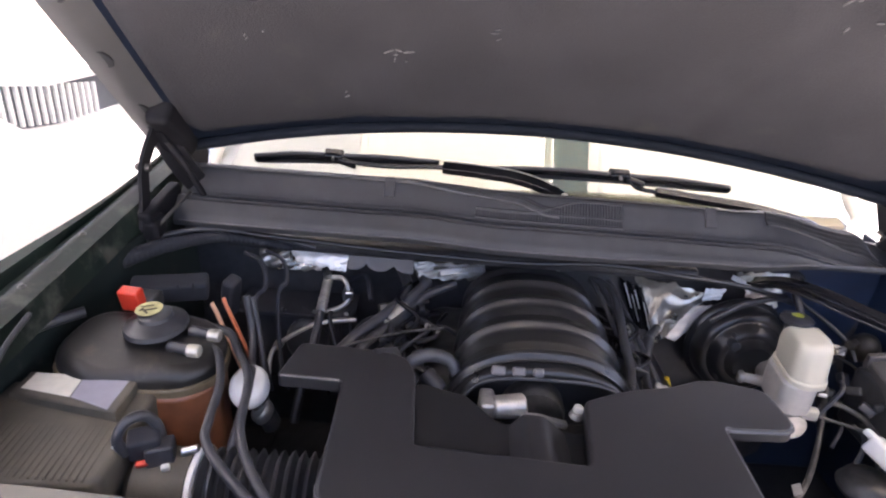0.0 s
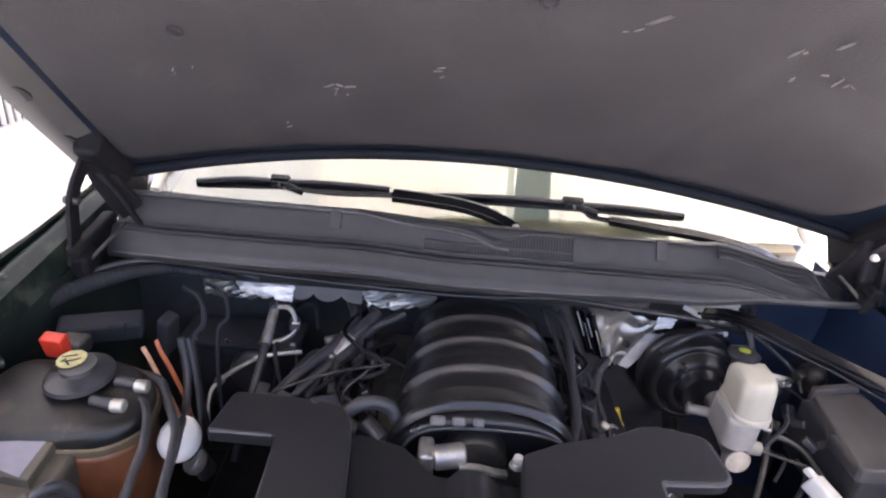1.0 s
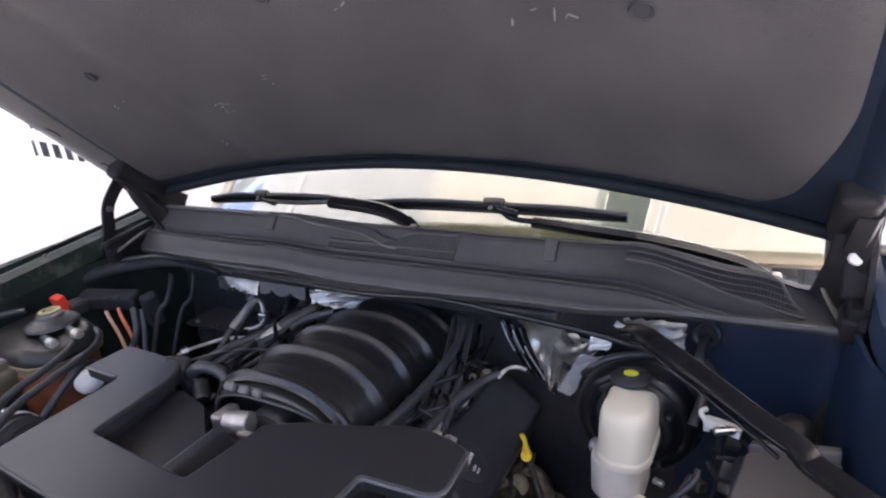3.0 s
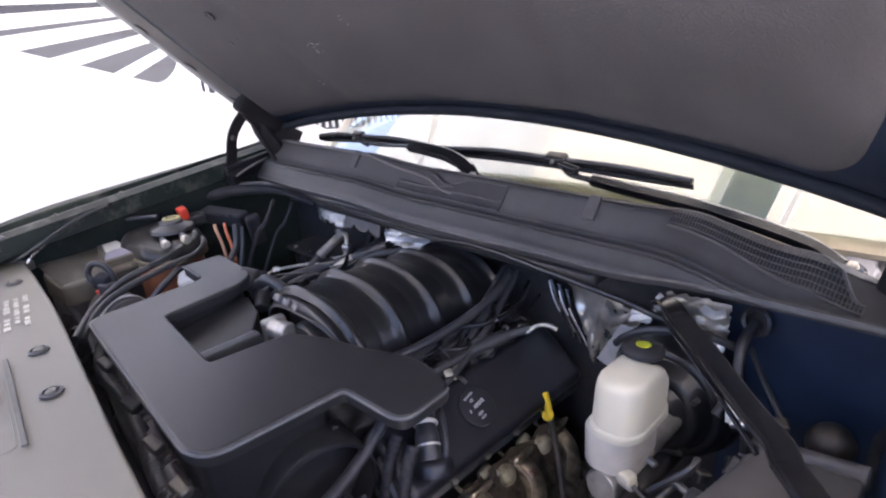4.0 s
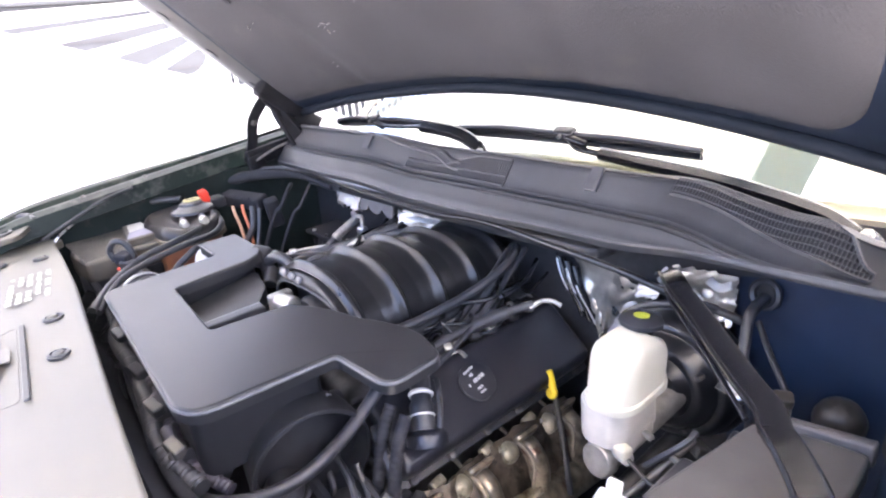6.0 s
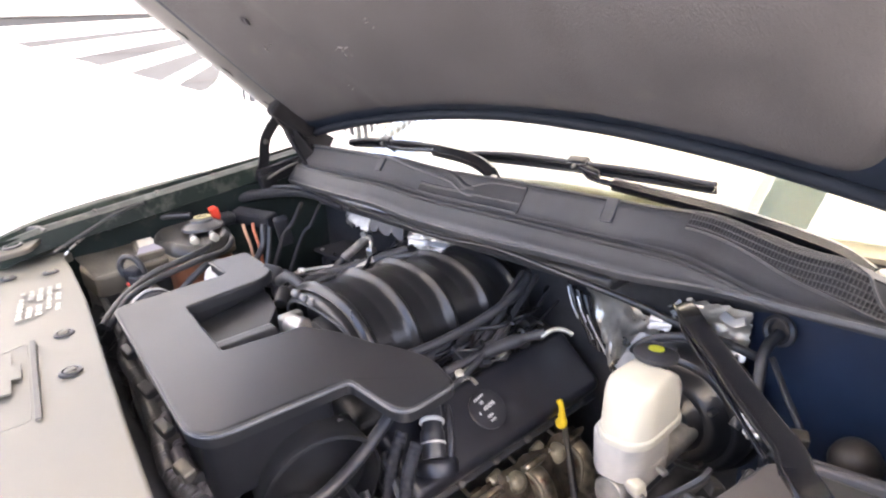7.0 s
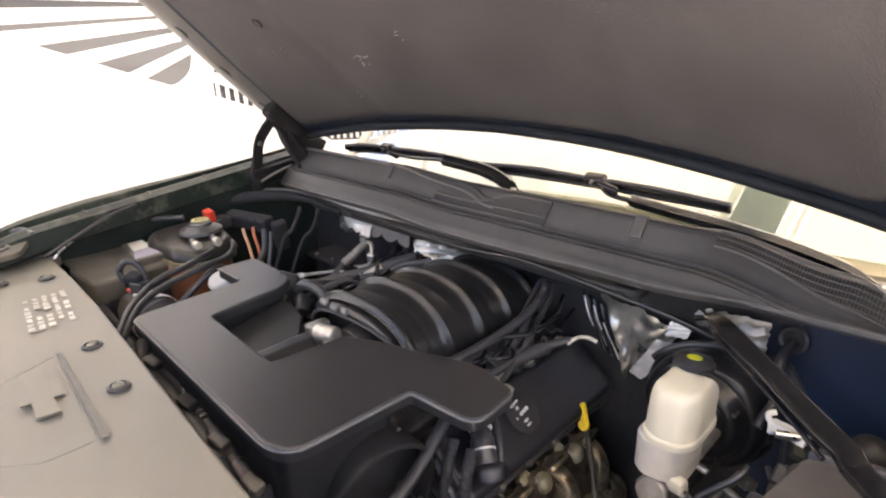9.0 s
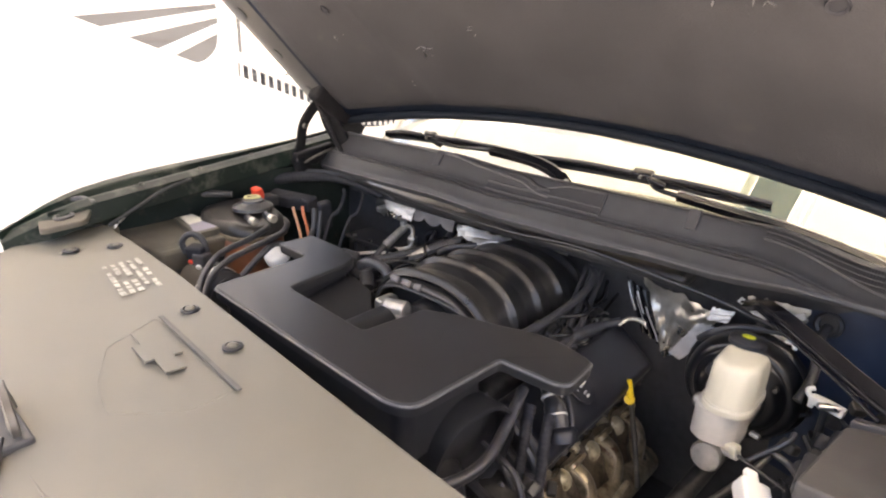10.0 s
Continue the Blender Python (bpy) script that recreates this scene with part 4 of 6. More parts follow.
def bank(s):
    """One cylinder bank: valve cover, plug boots, stained exhaust."""
    x0 = 0.055 + s * 0.302
    t = thing("cylinder_bank", (x0, 0.8, 0.8), "smooth black valve cover over a brown stained exhaust", "engine part", "cylinder banks")
    m = pose(x0 - s * 0.019, 0.785, 0.933, 0, s * 40, 0)

    def put(c, size, bevel, mat_, name, label=""):
        bm = rbox((0, 0, 0), size, bevel, seg=3)
        bm.transform(m @ Matrix.Translation(c))
        return part(name, bm, mat_, t, label)

    put((0, 0, 0), (0.142, 0.47, 0.06), 0.018, M_VALVE, "valve_cover", "smooth black valve cover")
    put((0, 0, -0.03), (0.165, 0.49, 0.014), 0.004, M_BLACK, "cover_flange")
    put((-s * 0.02, 0, -0.075), (0.11, 0.5, 0.08), 0.01, M_DARKMETAL, "cylinder_head")
    for k in range(6):
        bm = lathe([(0.007, 0), (0.008, 0.004), (0.006, 0.008), (0.001, 0.009)], m @ pose(s * 0.077, -0.21 + 0.083 * k, -0.023), 10)
        part("cover_bolt", bm, M_DARKMETAL, t)
    random.seed(17)
    ys = (0.545, 0.665, 0.785, 0.900)
    upper = set(t.children)
    for k, y in enumerate(ys):
        q = V(x0 + s * 0.098, y, 0.868)
        d = V(s * 0.40, -0.60, 0.55)
        boot = part("plug_boot", lathe([(0.017, -0.045), (0.021, -0.02), (0.0225, 0.0), (0.021, 0.010), (0.015, 0.018), (0.005, 0.0215), (0.001, 0.022)], axis(q - V(s * 0.020, -0.004, 0.016), d), 18), M_OLIVE, t, "olive heat-stained boot of a spark plug")
        # pale strip added as the glint on the boot's left side
        part("shield_tab", bent([q + V(-s * 0.028, -0.012, -0.026), q + V(-s * 0.026, -0.018, -0.010), q + V(-s * 0.022, -0.012, 0.004)], 0.0065, 0.003, (-s * 0.3, -0.9, 0.3)), M_SILVER_GLINT, boot, "small pale strip standing for a glint on the boot")
        part("head_lug", rbox((x0 + s * 0.060, y - 0.03, 0.872), (0.020, 0.034, 0.018), 0.006, (0, s * 35, 12)), M_OLIVE, t)
        part("exhaust_port", tube([(x0 + s * 0.05, y + 0.05, 0.845), (x0 + s * 0.095, y + 0.048, 0.845), (x0 + s * 0.118, y + 0.045, 0.815), (x0 + s * 0.12, y + 0.04, 0.76)], 0.021, 12), M_LOBE, t, "brown cast exhaust runner")
        part("port_flange", rbox((x0 + s * 0.078, y + 0.05, 0.862), (0.014, 0.06, 0.05), 0.010, (0, s * 35, 0)), M_LOBE, t)
        part("plug_wire", tube([m @ V(s * 0.066, y - 0.785 + 0.035, 0.018), m @ V(s * 0.080, y - 0.785 + 0.03, -0.01), q + V(s * 0.025, 0.022, -0.01), q + V(s * 0.035, 0.012, -0.07)], 0.004, 8), M_TAN, t, "heat-browned plug wire")
        part("glint_bolt", lathe([(0.008, 0), (0.010, 0.004), (0.007, 0.012), (0.002, 0.014)], axis(q + V(s * 0.01, 0.055, -0.03), (s, -0.3, 0.5)), 10), M_SILVER_GLINT, t)
    part("heat_shield", surface(lambda u, v: V(x0 + s * (0.062 + 0.07 * v) + s * 0.7 * crumple(3 * u, v), 0.55 + 0.42 * u, 0.872 - 0.12 * v + 0.8 * crumple(2 * u + 1, v)), 60, 12, 0.002), M_HEATDARK, t, "crumpled brown heat shield")
    part("exhaust_log", tube([(x0 + s * 0.12, 0.52, 0.77), (x0 + s * 0.13, 0.75, 0.76), (x0 + s * 0.125, 1.0, 0.73)], 0.036, 14), M_LOBE, t, "heat-stained exhaust manifold")
    part("head_rim", tube([(x0 + s * 0.12, 0.545, 0.852), (x0 + s * 0.155, 0.60, 0.835), (x0 + s * 0.17, 0.70, 0.825), (x0 + s * 0.17, 0.78, 0.83)], 0.006, 8), M_LOBE, t)
    for o in t.children_recursive:  # the exhaust hangs low beside the head
        if o not in upper:
            o.data.transform(Matrix.Translation((-s * 0.055, 0, -0.062)))
    return t, m


def build_engine():
    solo("engine_block", rbox((0.06, 0.80, 0.80), (0.42, 0.52, 0.38), 0.04), M_DARKMETAL, "grimy metal engine block below the intake", "engine block")
    t, m = bank(1)
    bank(-1)
    # oil cap with print bars
    mc = pose(0.358, 0.750, 0.957, 0, 40, 0)
    cap = part("oil_cap", lathe([(0.034, 0), (0.036, 0.001), (0.036, 0.004), (0.034, 0.0055), (0.001, 0.006)], mc, 32), M_VALVE, t, "round black oil cap with white print")
    for x, y, n, h in ((-0.022, -0.012, 3, 0.004), (-0.0245, 0.0, 3, 0.004), (-0.014, -0.006, 2, 0.006), (-0.002, 0.004, 6, 0.007), (0.001, -0.020, 1, 0.006), (0.013, -0.004, 3, 0.005), (0.021, -0.003, 3, 0.004)):
        for k in range(n):
            bm = rbox((0, 0, 0), (h * (0.85 + 0.25 * (k % 2)), 0.0029, 0.0006), 0)
            bm.transform(mc @ pose(x - 0.0006 * k, y + 0.0045 * (k - (n - 1) / 2), 0.0063, 0, 0, 8 * (k % 3 - 1)))
            part("print_bar", bm, M_PRINT, cap)
    # filler neck and loops
    neck = thing("breather_neck", (0.335, 0.655, 1.0), "black breather neck with pale clamps on the valve cover", "pipe fitting")
    part("neck", tube([(0.398, 0.598, 0.962), (0.382, 0.610, 0.982), (0.352, 0.634, 1.008), (0.322, 0.655, 1.02)], lambda f: 0.017 + 0.003 * (f < 0.45), 16), M_BLACK, neck)
    for p, q in (((0.388, 0.606, 0.976), (0.384, 0.609, 0.980)), ((0.366, 0.623, 0.997), (0.361, 0.627, 1.001))):
        part("clamp", rod(p, q, 0.0205, seg=18, round_end=0.1), M_LABEL, neck)
    part("boss", lathe([(0.034, 0), (0.033, 0.016), (0.026, 0.024), (0.020, 0.026)], axis((0.402, 0.600, 0.938), (-0.35, 0.28, 0.9)), 24), M_VALVE, neck)
    part("guard", tube([(0.355, 0.665, 1.005), (0.378, 0.650, 1.0), (0.405, 0.628, 0.975), (0.418, 0.610, 0.945)], 0.005, 8), M_BLACK, neck)
    # dipstick
    d = thing("oil_dipstick", (0.42, 0.89, 0.82), "yellow ring handle of the oil dipstick", "dipstick")
    part("tube", tube([(0.47, 0.86, 0.70), (0.43, 0.885, 0.82), (0.41, 0.893, 0.885)], 0.006, 8), M_DARKMETAL, d)
    part("handle", rod((0.411, 0.892, 0.882), (0.398, 0.897, 0.925), 0.0078, 0.0066, 10), M_YELLOW, d)
    bm = lathe([(0.005, -0.003), (0.0105, -0.004), (0.0122, 0.0), (0.0105, 0.004), (0.005, 0.003)], pose(0.41, 0.888, 0.884, 50, 10, 0), 20)
    part("ring", bm, M_YELLOW, d)
    # fuel rail and hoses along the bank
    f = thing("fuel_rail", (0.27, 0.8, 1.03), "black fuel rail with injectors beside the intake", "rail")
    part("rail", tube([(0.245, 0.64, 1.035), (0.25, 0.80, 1.035), (0.255, 0.97, 1.03)], 0.011, 10), M_BLACK, f)
    for k in range(4):
        y = 0.665 + 0.09 * k
        part("injector", rod((0.25, y, 1.03), (0.215, y, 0.99), 0.009, seg=10), M_BLACK, f)
        part("connector", rbox((0.275, y + 0.012, 1.028), (0.035, 0.024, 0.022), 0.004, (0, 25, 0)), M_COVER, f)
        part("clip", rbox((0.295, y + 0.03, 1.024), (0.014, 0.005, 0.006), 0.002, (0, 20, 25)), M_DARKMETAL, f)
    solo("vacuum_hose", tube([(0.225, 0.65, 1.045), (0.245, 0.72, 1.052), (0.255, 0.82, 1.062), (0.262, 0.90, 1.08), (0.255, 0.97, 1.10), (0.22, 1.01, 1.10)], 0.009, 12), M_RUBBER, "black rubber hose curving along the intake", "hose")
    for x, r in ((0.0, 0.0075), (0.022, 0.006), (-0.018, 0.0055)):
        solo("engine_hose", tube([(0.236 + x, 1.00, 1.105), (0.258 + x, 0.92, 1.075), (0.280 + x, 0.82, 1.035), (0.293 + x, 0.74, 1.012), (0.296 + x, 0.66, 0.99)], r, 10), M_RUBBER, "thin black hose running back beside the intake", "hose", "engine hoses")
    solo("coolant_pipe", tube([(0.285, 0.72, 1.015), (0.30, 0.80, 1.025), (0.325, 0.87, 1.035), (0.355, 0.91, 1.045)], lambda f: 0.009 + 0.004 * (0.3 < f < 0.7), 12), M_RUBBER, "black coolant hose with a clamp beside the intake", "hose")
    solo("silver_elbow", tube([(0.355, 0.90, 1.04), (0.368, 0.918, 1.052), (0.385, 0.93, 1.052), (0.400, 0.935, 1.046)], 0.0046, 10), M_SILVER_GLINT, "small bright steel elbow pipe", "pipe")
    random.seed(21)
    for k in range(16):
        x, y = random.uniform(0.215, 0.265), random.uniform(0.64, 0.97)
        z = 1.03 - 0.35 * max(0.0, x - 0.24)
        p = V(x, y, z)
        q = p + V(random.uniform(-0.03, 0.02), random.uniform(-0.06, 0.06), random.uniform(-0.02, 0.01))
        solo("wire", tube([p, p.lerp(q, 0.5) + V(0, 0, 0.012), q, q + V(random.uniform(-0.03, 0.0), 0.03, -0.04)], 0.0035, 6, 5), M_RUBBER, "thin black engine wire", "wire", "engine wires")
    for k in range(9):
        y = 0.665 + 0.035 * k
        solo("connector", rbox((0.285 + 0.012 * (k % 3), y, 1.008 + random.uniform(-0.008, 0.012)), (random.uniform(0.014, 0.03), random.uniform(0.014, 0.026), 0.018), 0.004, (random.uniform(-30, 30), 35 + random.uniform(-20, 20), random.uniform(-40, 40))), random.choice((M_BLACK, M_BLACK, M_COVER, M_SILVER_GLINT)), "small plug connector beside the fuel rail", "connector", "engine connectors")
    for k in range(2):
        y = 0.66 + 0.07 * k
        p = V(0.305 + 0.01 * (k % 2), y, 1.005)
        solo("silver_clip", bent([p, p + V(0.012, 0.012, 0.006), p + V(0.026, 0.016, -0.002)], 0.004, 0.003), M_STEEL, "small bright steel spring clip", "clip", "spring clips")
    # front accessories under the cover
    a = thing("upper_radiator_hose", (0.2, 0.4, 0.95), "thick black radiator hose below the engine cover", "hose")
    part("hose", tube([(0.36, 0.27, 0.86), (0.345, 0.36, 0.90), (0.27, 0.43, 0.945), (0.235, 0.52, 0.955), (0.20, 0.58, 0.94)], 0.03, 16), M_RUBBER, a)
    part("clamp", rod((0.243, 0.495, 0.952), (0.238, 0.512, 0.954), 0.033, seg=20, round_end=0.1), M_STEEL, a)
    solo("heater_hose", tube([(0.335, 0.57, 1.03), (0.352, 0.50, 1.0), (0.368, 0.43, 0.985), (0.362, 0.38, 0.975), (0.34, 0.335, 0.97), (0.30, 0.300, 0.965), (0.25, 0.280, 0.965), (0.17, 0.263, 0.965), (0.08, 0.258, 0.97), (-0.06, 0.268, 0.97), (-0.30, 0.30, 0.97)], 0.010, 12), M_RUBBER, "long black hose bending round the front of the engine", "hose")
    al = thing("alternator", (0.36, 0.5, 0.8), "grimy finned metal alternator at the front of the engine", "alternator")
    part("body", lathe([(0.04, 0), (0.075, 0.01), (0.08, 0.03), (0.08, 0.09), (0.072, 0.11), (0.03, 0.115)], axis((0.34, 0.56, 0.80), (0.1, -1, 0.1)), 28), M_DARKMETAL, al)
    part("pulley", lathe([(0.03, 0), (0.035, 0.004), (0.03, 0.012), (0.035, 0.02), (0.012, 0.022)], axis((0.352, 0.442, 0.812), (0.1, -1, 0.1)), 24), M_DARKMETAL, al)
    for k in range(10):
        an = 0.63 * k
        part("fin", rbox((0.34 + 0.06 * math.cos(an), 0.447, 0.805 + 0.06 * math.sin(an)), (0.02, 0.03, 0.005), 0.001, (0, -math.degrees(an), 0)), M_DARKMETAL, al)
    solo("water_pump", lathe([(0.09, 0), (0.10, 0.02), (0.06, 0.05), (0.05, 0.09), (0.02, 0.1)], axis((0.07, 0.55, 0.86), (0, -1, 0)), 28), M_ALU, "cast metal water pump at the front of the engine", "pump")
    solo("drive_belt", tube([(0.37, 0.445, 0.88), (0.20, 0.445, 0.93), (0.05, 0.45, 0.93), (-0.15, 0.45, 0.86), (0.0, 0.45, 0.72), (0.3, 0.445, 0.74), (0.41, 0.445, 0.82), (0.37, 0.445, 0.88)], 0.010, 6), M_SEAL, "black ribbed drive belt at the front of the engine", "belt")
    random.seed(33)
    for k in range(2):
        x = 0.35 + 0.04 * k
        solo("engine_loom", tube([(x, 0.575, 1.0), (x + 0.012, 0.545, 0.965), (x + 0.02 + random.uniform(-0.01, 0.01), 0.52, 0.90), (x + 0.02, 0.50, 0.80)], 0.010, 10, 8, ridge=0.0006, period=0.009), M_SEAL, "black corrugated loom hanging at the engine front", "loom", "engine looms")
    for k in range(5):
        p = V(random.uniform(0.33, 0.43), random.uniform(0.48, 0.56), random.uniform(0.84, 0.93))
        solo("connector", rbox(p, (0.018, 0.026, 0.016), 0.004, (random.uniform(-40, 40), random.uniform(-40, 40), random.uniform(0, 90))), random.choice((M_BLACK, M_SILVER_GLINT, M_COVER)), "small plug connector at the engine front", "connector", "engine connectors")
    for k in range(10):
        p = V(random.uniform(0.26, 0.38), random.uniform(0.44, 0.58), random.uniform(0.88, 0.97))
        q = p + V(random.uniform(-0.02, 0.12), random.uniform(-0.12, 0.06), -random.uniform(0.05, 0.2))
        solo("wire", tube([p, p.lerp(q, 0.4) + V(0.03, 0, 0.01), q], random.uniform(0.004, 0.008), 7, 6), M_RUBBER, "thin black engine wire", "wire", "engine wires")


# ---- driver's side ----
def build_brakes():
    t = thing("brake_booster", (0.63, 1.0, 0.95), "black round brake booster on the firewall", "brake booster")
    bx, bz = 0.595, 0.952
    ax = axis((bx, 1.03, bz), (0, -1, 0.04))
    rings = ((0.12, 0), (0.134, 0.006), (0.138, 0.014), (0.134, 0.022), (0.127, 0.026), (0.126, 0.045), (0.116, 0.062), (0.106, 0.066), (0.100, 0.064), (0.094, 0.068), (0.084, 0.086), (0.072, 0.090), (0.064, 0.088), (0.058, 0.094), (0.05, 0.108), (0.03, 0.112))
    part("drum", lathe([(0.88 * r, h) for r, h in rings], ax, 44), M_MANIFOLD, t)
    part("check_valve", rod((bx - 0.048, 0.960, bz + 0.045), (bx - 0.048, 0.925, bz + 0.047), 0.012, seg=14), M_BLACK, t)
    for a in (0.6, 2.2, 3.8, 5.4):
        part("stud", rod((bx + 0.08 * math.cos(a), 0.955, bz + 0.08 * math.sin(a)), (bx + 0.08 * math.cos(a), 0.937, bz + 0.002 + 0.08 * math.sin(a)), 0.005, seg=6), M_DARKMETAL, t)
    solo("booster_hose", tube([(0.500, 0.975, 1.035), (0.520, 0.968, 1.058), (0.555, 0.970, 1.082), (0.600, 0.978, 1.094), (0.65, 0.995, 1.094), (0.70, 1.02, 1.072)], 0.007, 10), M_RUBBER, "black vacuum hose of the brake booster", "hose")

    b = thing("brake_master_cylinder", (0.63, 0.8, 0.93), "brake master cylinder with a cream plastic reservoir", "brake cylinder")
    part("cylinder", rod((0.625, 0.95, 0.958), (0.610, 0.765, 0.925), 0.022, seg=24), M_ALU, b)
    part("end_cap", lathe([(0.021, 0), (0.0265, 0.004), (0.0275, 0.020), (0.024, 0.024), (0.001, 0.025)], axis((0.609, 0.775, 0.925), (-0.08, -1, 0.15)), 28), M_ALU, b)
    part("port", rod((0.628, 0.775, 0.945), (0.655, 0.764, 0.950), 0.010, seg=12), M_RESLOW, b)
    part("side_port", rod((0.602, 0.862, 0.956), (0.548, 0.874, 0.958), 0.012, 0.010, seg=14), M_RESLOW, b)
    part("side_nut", rod((0.552, 0.873, 0.958), (0.540, 0.876, 0.958), 0.014, seg=6), M_ALU, b)
    part("port_boss", rbox((0.640, 0.768, 0.958), (0.030, 0.020, 0.018), 0.005, (0, 0, -15)), M_RES, b)
    part("brake_line", tube([(0.655, 0.762, 0.952), (0.69, 0.748, 0.950), (0.735, 0.735, 0.945)], 0.0030, 8), M_DARKMETAL, b)
    part("level_sensor", rbox((0.668, 0.790, 0.985), (0.018, 0.010, 0.009), 0.003, (0, 0, -20)), M_STEEL, b)
    # reservoir: lower tank, collar and raised upper tank with the filler at its back
    out = [(0.577, 0.770), (0.600, 0.752), (0.640, 0.756), (0.656, 0.778), (0.659, 0.850), (0.641, 0.872), (0.606, 0.870), (0.580, 0.846)]
    low = round_poly([V(*p) for p in out], 0.012)

    def inset(line, k):
        c = sum(line, V(0, 0)) / len(line)
        return [c + (p - c) * k for p in line]

    r = part("reservoir_lower", slab([p + V(-0.011, -0.002) for p in inset(low, 0.98)], lambda x, y: 1.026 + 0.10 * (y - 0.8), 0.064, 0.006), M_RESLOW, b, "greyish lower half of the fluid reservoir")
    part("collar", slab(inset(low, 1.06), lambda x, y: 1.037 + 0.10 * (y - 0.8), 0.013, 0.005, 3), M_RES, b)
    bm = bmesh.new()
    rings = []
    for k, (sc, h) in enumerate(((0.99, 0.0), (0.985, 0.022), (0.975, 0.046), (0.95, 0.058), (0.90, 0.065), (0.82, 0.0690), (0.68, 0.0710), (0.4, 0.0717), (0.15, 0.072))):
        ring = inset(low, sc)
        rings.append([bm.verts.new((p.x, p.y + 0.018 * h / 0.08 * 0.6, 1.036 + 1.06 * h + 0.10 * (p.y - 0.8) - 0.32 * h * step(0.822, 0.858, p.y))) for p in ring])
    for a, c in zip(rings[:-1], rings[1:]):
        for i in range(len(a)):
            bm.faces.new((a[i], a[(i + 1) % len(a)], c[(i + 1) % len(a)], c[i]))
    bm.faces.new(rings[0][::-1])
    bm.faces.new(rings[-1])
    part("reservoir_upper", bm, M_RES, b, "cream translucent upper half of the fluid reservoir")
    part("neck_ring", slab(inset(low, 0.72), lambda x, y: 0.972 + 0.10 * (y - 0.8), 0.022, 0.004), M_RESLOW, b)
    for dy in (-0.022, 0.018):
        part("tank_rib", rbox((0.572, 0.812 + dy, 0.998), (0.004, 0.004, 0.05), 0.001), M_RESLOW, r)
    part("filler_neck", lathe([(0.019, 0), (0.019, 0.04), (0.017, 0.042)], axis((0.610, 0.852, 1.070), (0, 0.15, 1)), 24), M_BLACK, b)
    c = part("filler_cap", lathe([(0.026, 0), (0.031, 0.003), (0.032, 0.010), (0.025, 0.016), (0.0005, 0.016)], axis((0.611, 0.858, 1.110), (0, 0.12, 1)), 30), M_SEAL, b, "black filler cap with a yellow label")
    part("cap_label", lathe([(0.0115, 0), (0.0115, 0.0012), (0.0005, 0.0012)], axis((0.611, 0.8600, 1.1262), (0, 0.12, 1)), 20), M_YLABEL, c)
    part("grip", rbox((0.611, 0.880, 1.122), (0.040, 0.007, 0.007), 0.003), M_SEAL, c)

    # torn foil blankets on the firewall
    foil_sheet("heat_wrap", V(0.335, 1.062, 1.090), V(0.520, 1.052, 1.068), V(0.415, 1.050, 0.925), V(0.462, 1.046, 0.955), 0.75, 1, M_FOIL, "dull crumpled heat blanket beside the booster")
    foil_sheet("heat_wrap", V(0.478, 1.032, 1.042), V(0.535, 1.034, 1.044), V(0.430, 1.028, 0.952), V(0.456, 1.028, 0.942), 0.12, 2, M_LITFOIL, "bright bent metal shield beside the booster")
    foil_sheet("heat_wrap", V(0.500, 1.036, 1.085), V(0.545, 1.034, 1.090), V(0.495, 1.030, 1.055), V(0.535, 1.030, 1.062), 0.3, 3, M_LITFOIL, "small torn piece of bright foil")
    foil_sheet("heat_wrap", V(0.560, 1.040, 1.128), V(0.674, 1.036, 1.142), V(0.595, 1.030, 1.076), V(0.668, 1.028, 1.052), 0.45, 4, M_FOIL, "crumpled silver foil on the firewall")
    # bright strips carry the highlights along the foil's folds
    solo("foil_fold", bent([(0.548, 1.028, 1.124), (0.580, 1.018, 1.112), (0.610, 1.014, 1.100), (0.632, 1.012, 1.080)], 0.006, 0.003, (0, -0.8, 0.6)), M_LITFOIL, "folded edge of the firewall foil with its highlight painted bright", "heat shield")
    solo("foil_fold", bent([(0.628, 1.022, 1.128), (0.650, 1.016, 1.122), (0.668, 1.014, 1.132)], 0.007, 0.003, (0, -0.8, 0.6)), M_LITFOIL, "folded edge of the firewall foil with its highlight painted bright", "heat shield")
    pleats = lambda u, v: V(0.300 + 0.055 * u + 0.055 * v, 1.050 - 0.010 * abs(math.sin(9.4 * u + 0.8 * v)) - 0.006 * math.sin(5 * v), 1.092 - 0.125 * v - 0.02 * u)
    solo("pleated_blanket", surface(pleats, 48, 14, 0.002), M_GLOSS, "glossy black pleated blanket beside the foil", "heat shield")
    # bright tubes stand for the reflections on the glossy pleats
    for k, (u, a, e) in enumerate(((0.10, 0.05, 0.55), (0.34, 0.25, 0.85), (0.52, 0.10, 0.50), (0.80, 0.30, 0.95))):
        solo("foil_sliver", tube([pleats(u, a + (e - a) * i / 5) + V(0, -0.004, 0.001) for i in range(6)], 0.0016, 6, 2), M_LITFOIL, "thin bright streak standing for a reflection on the pleats", "heat shield", "foil seams")


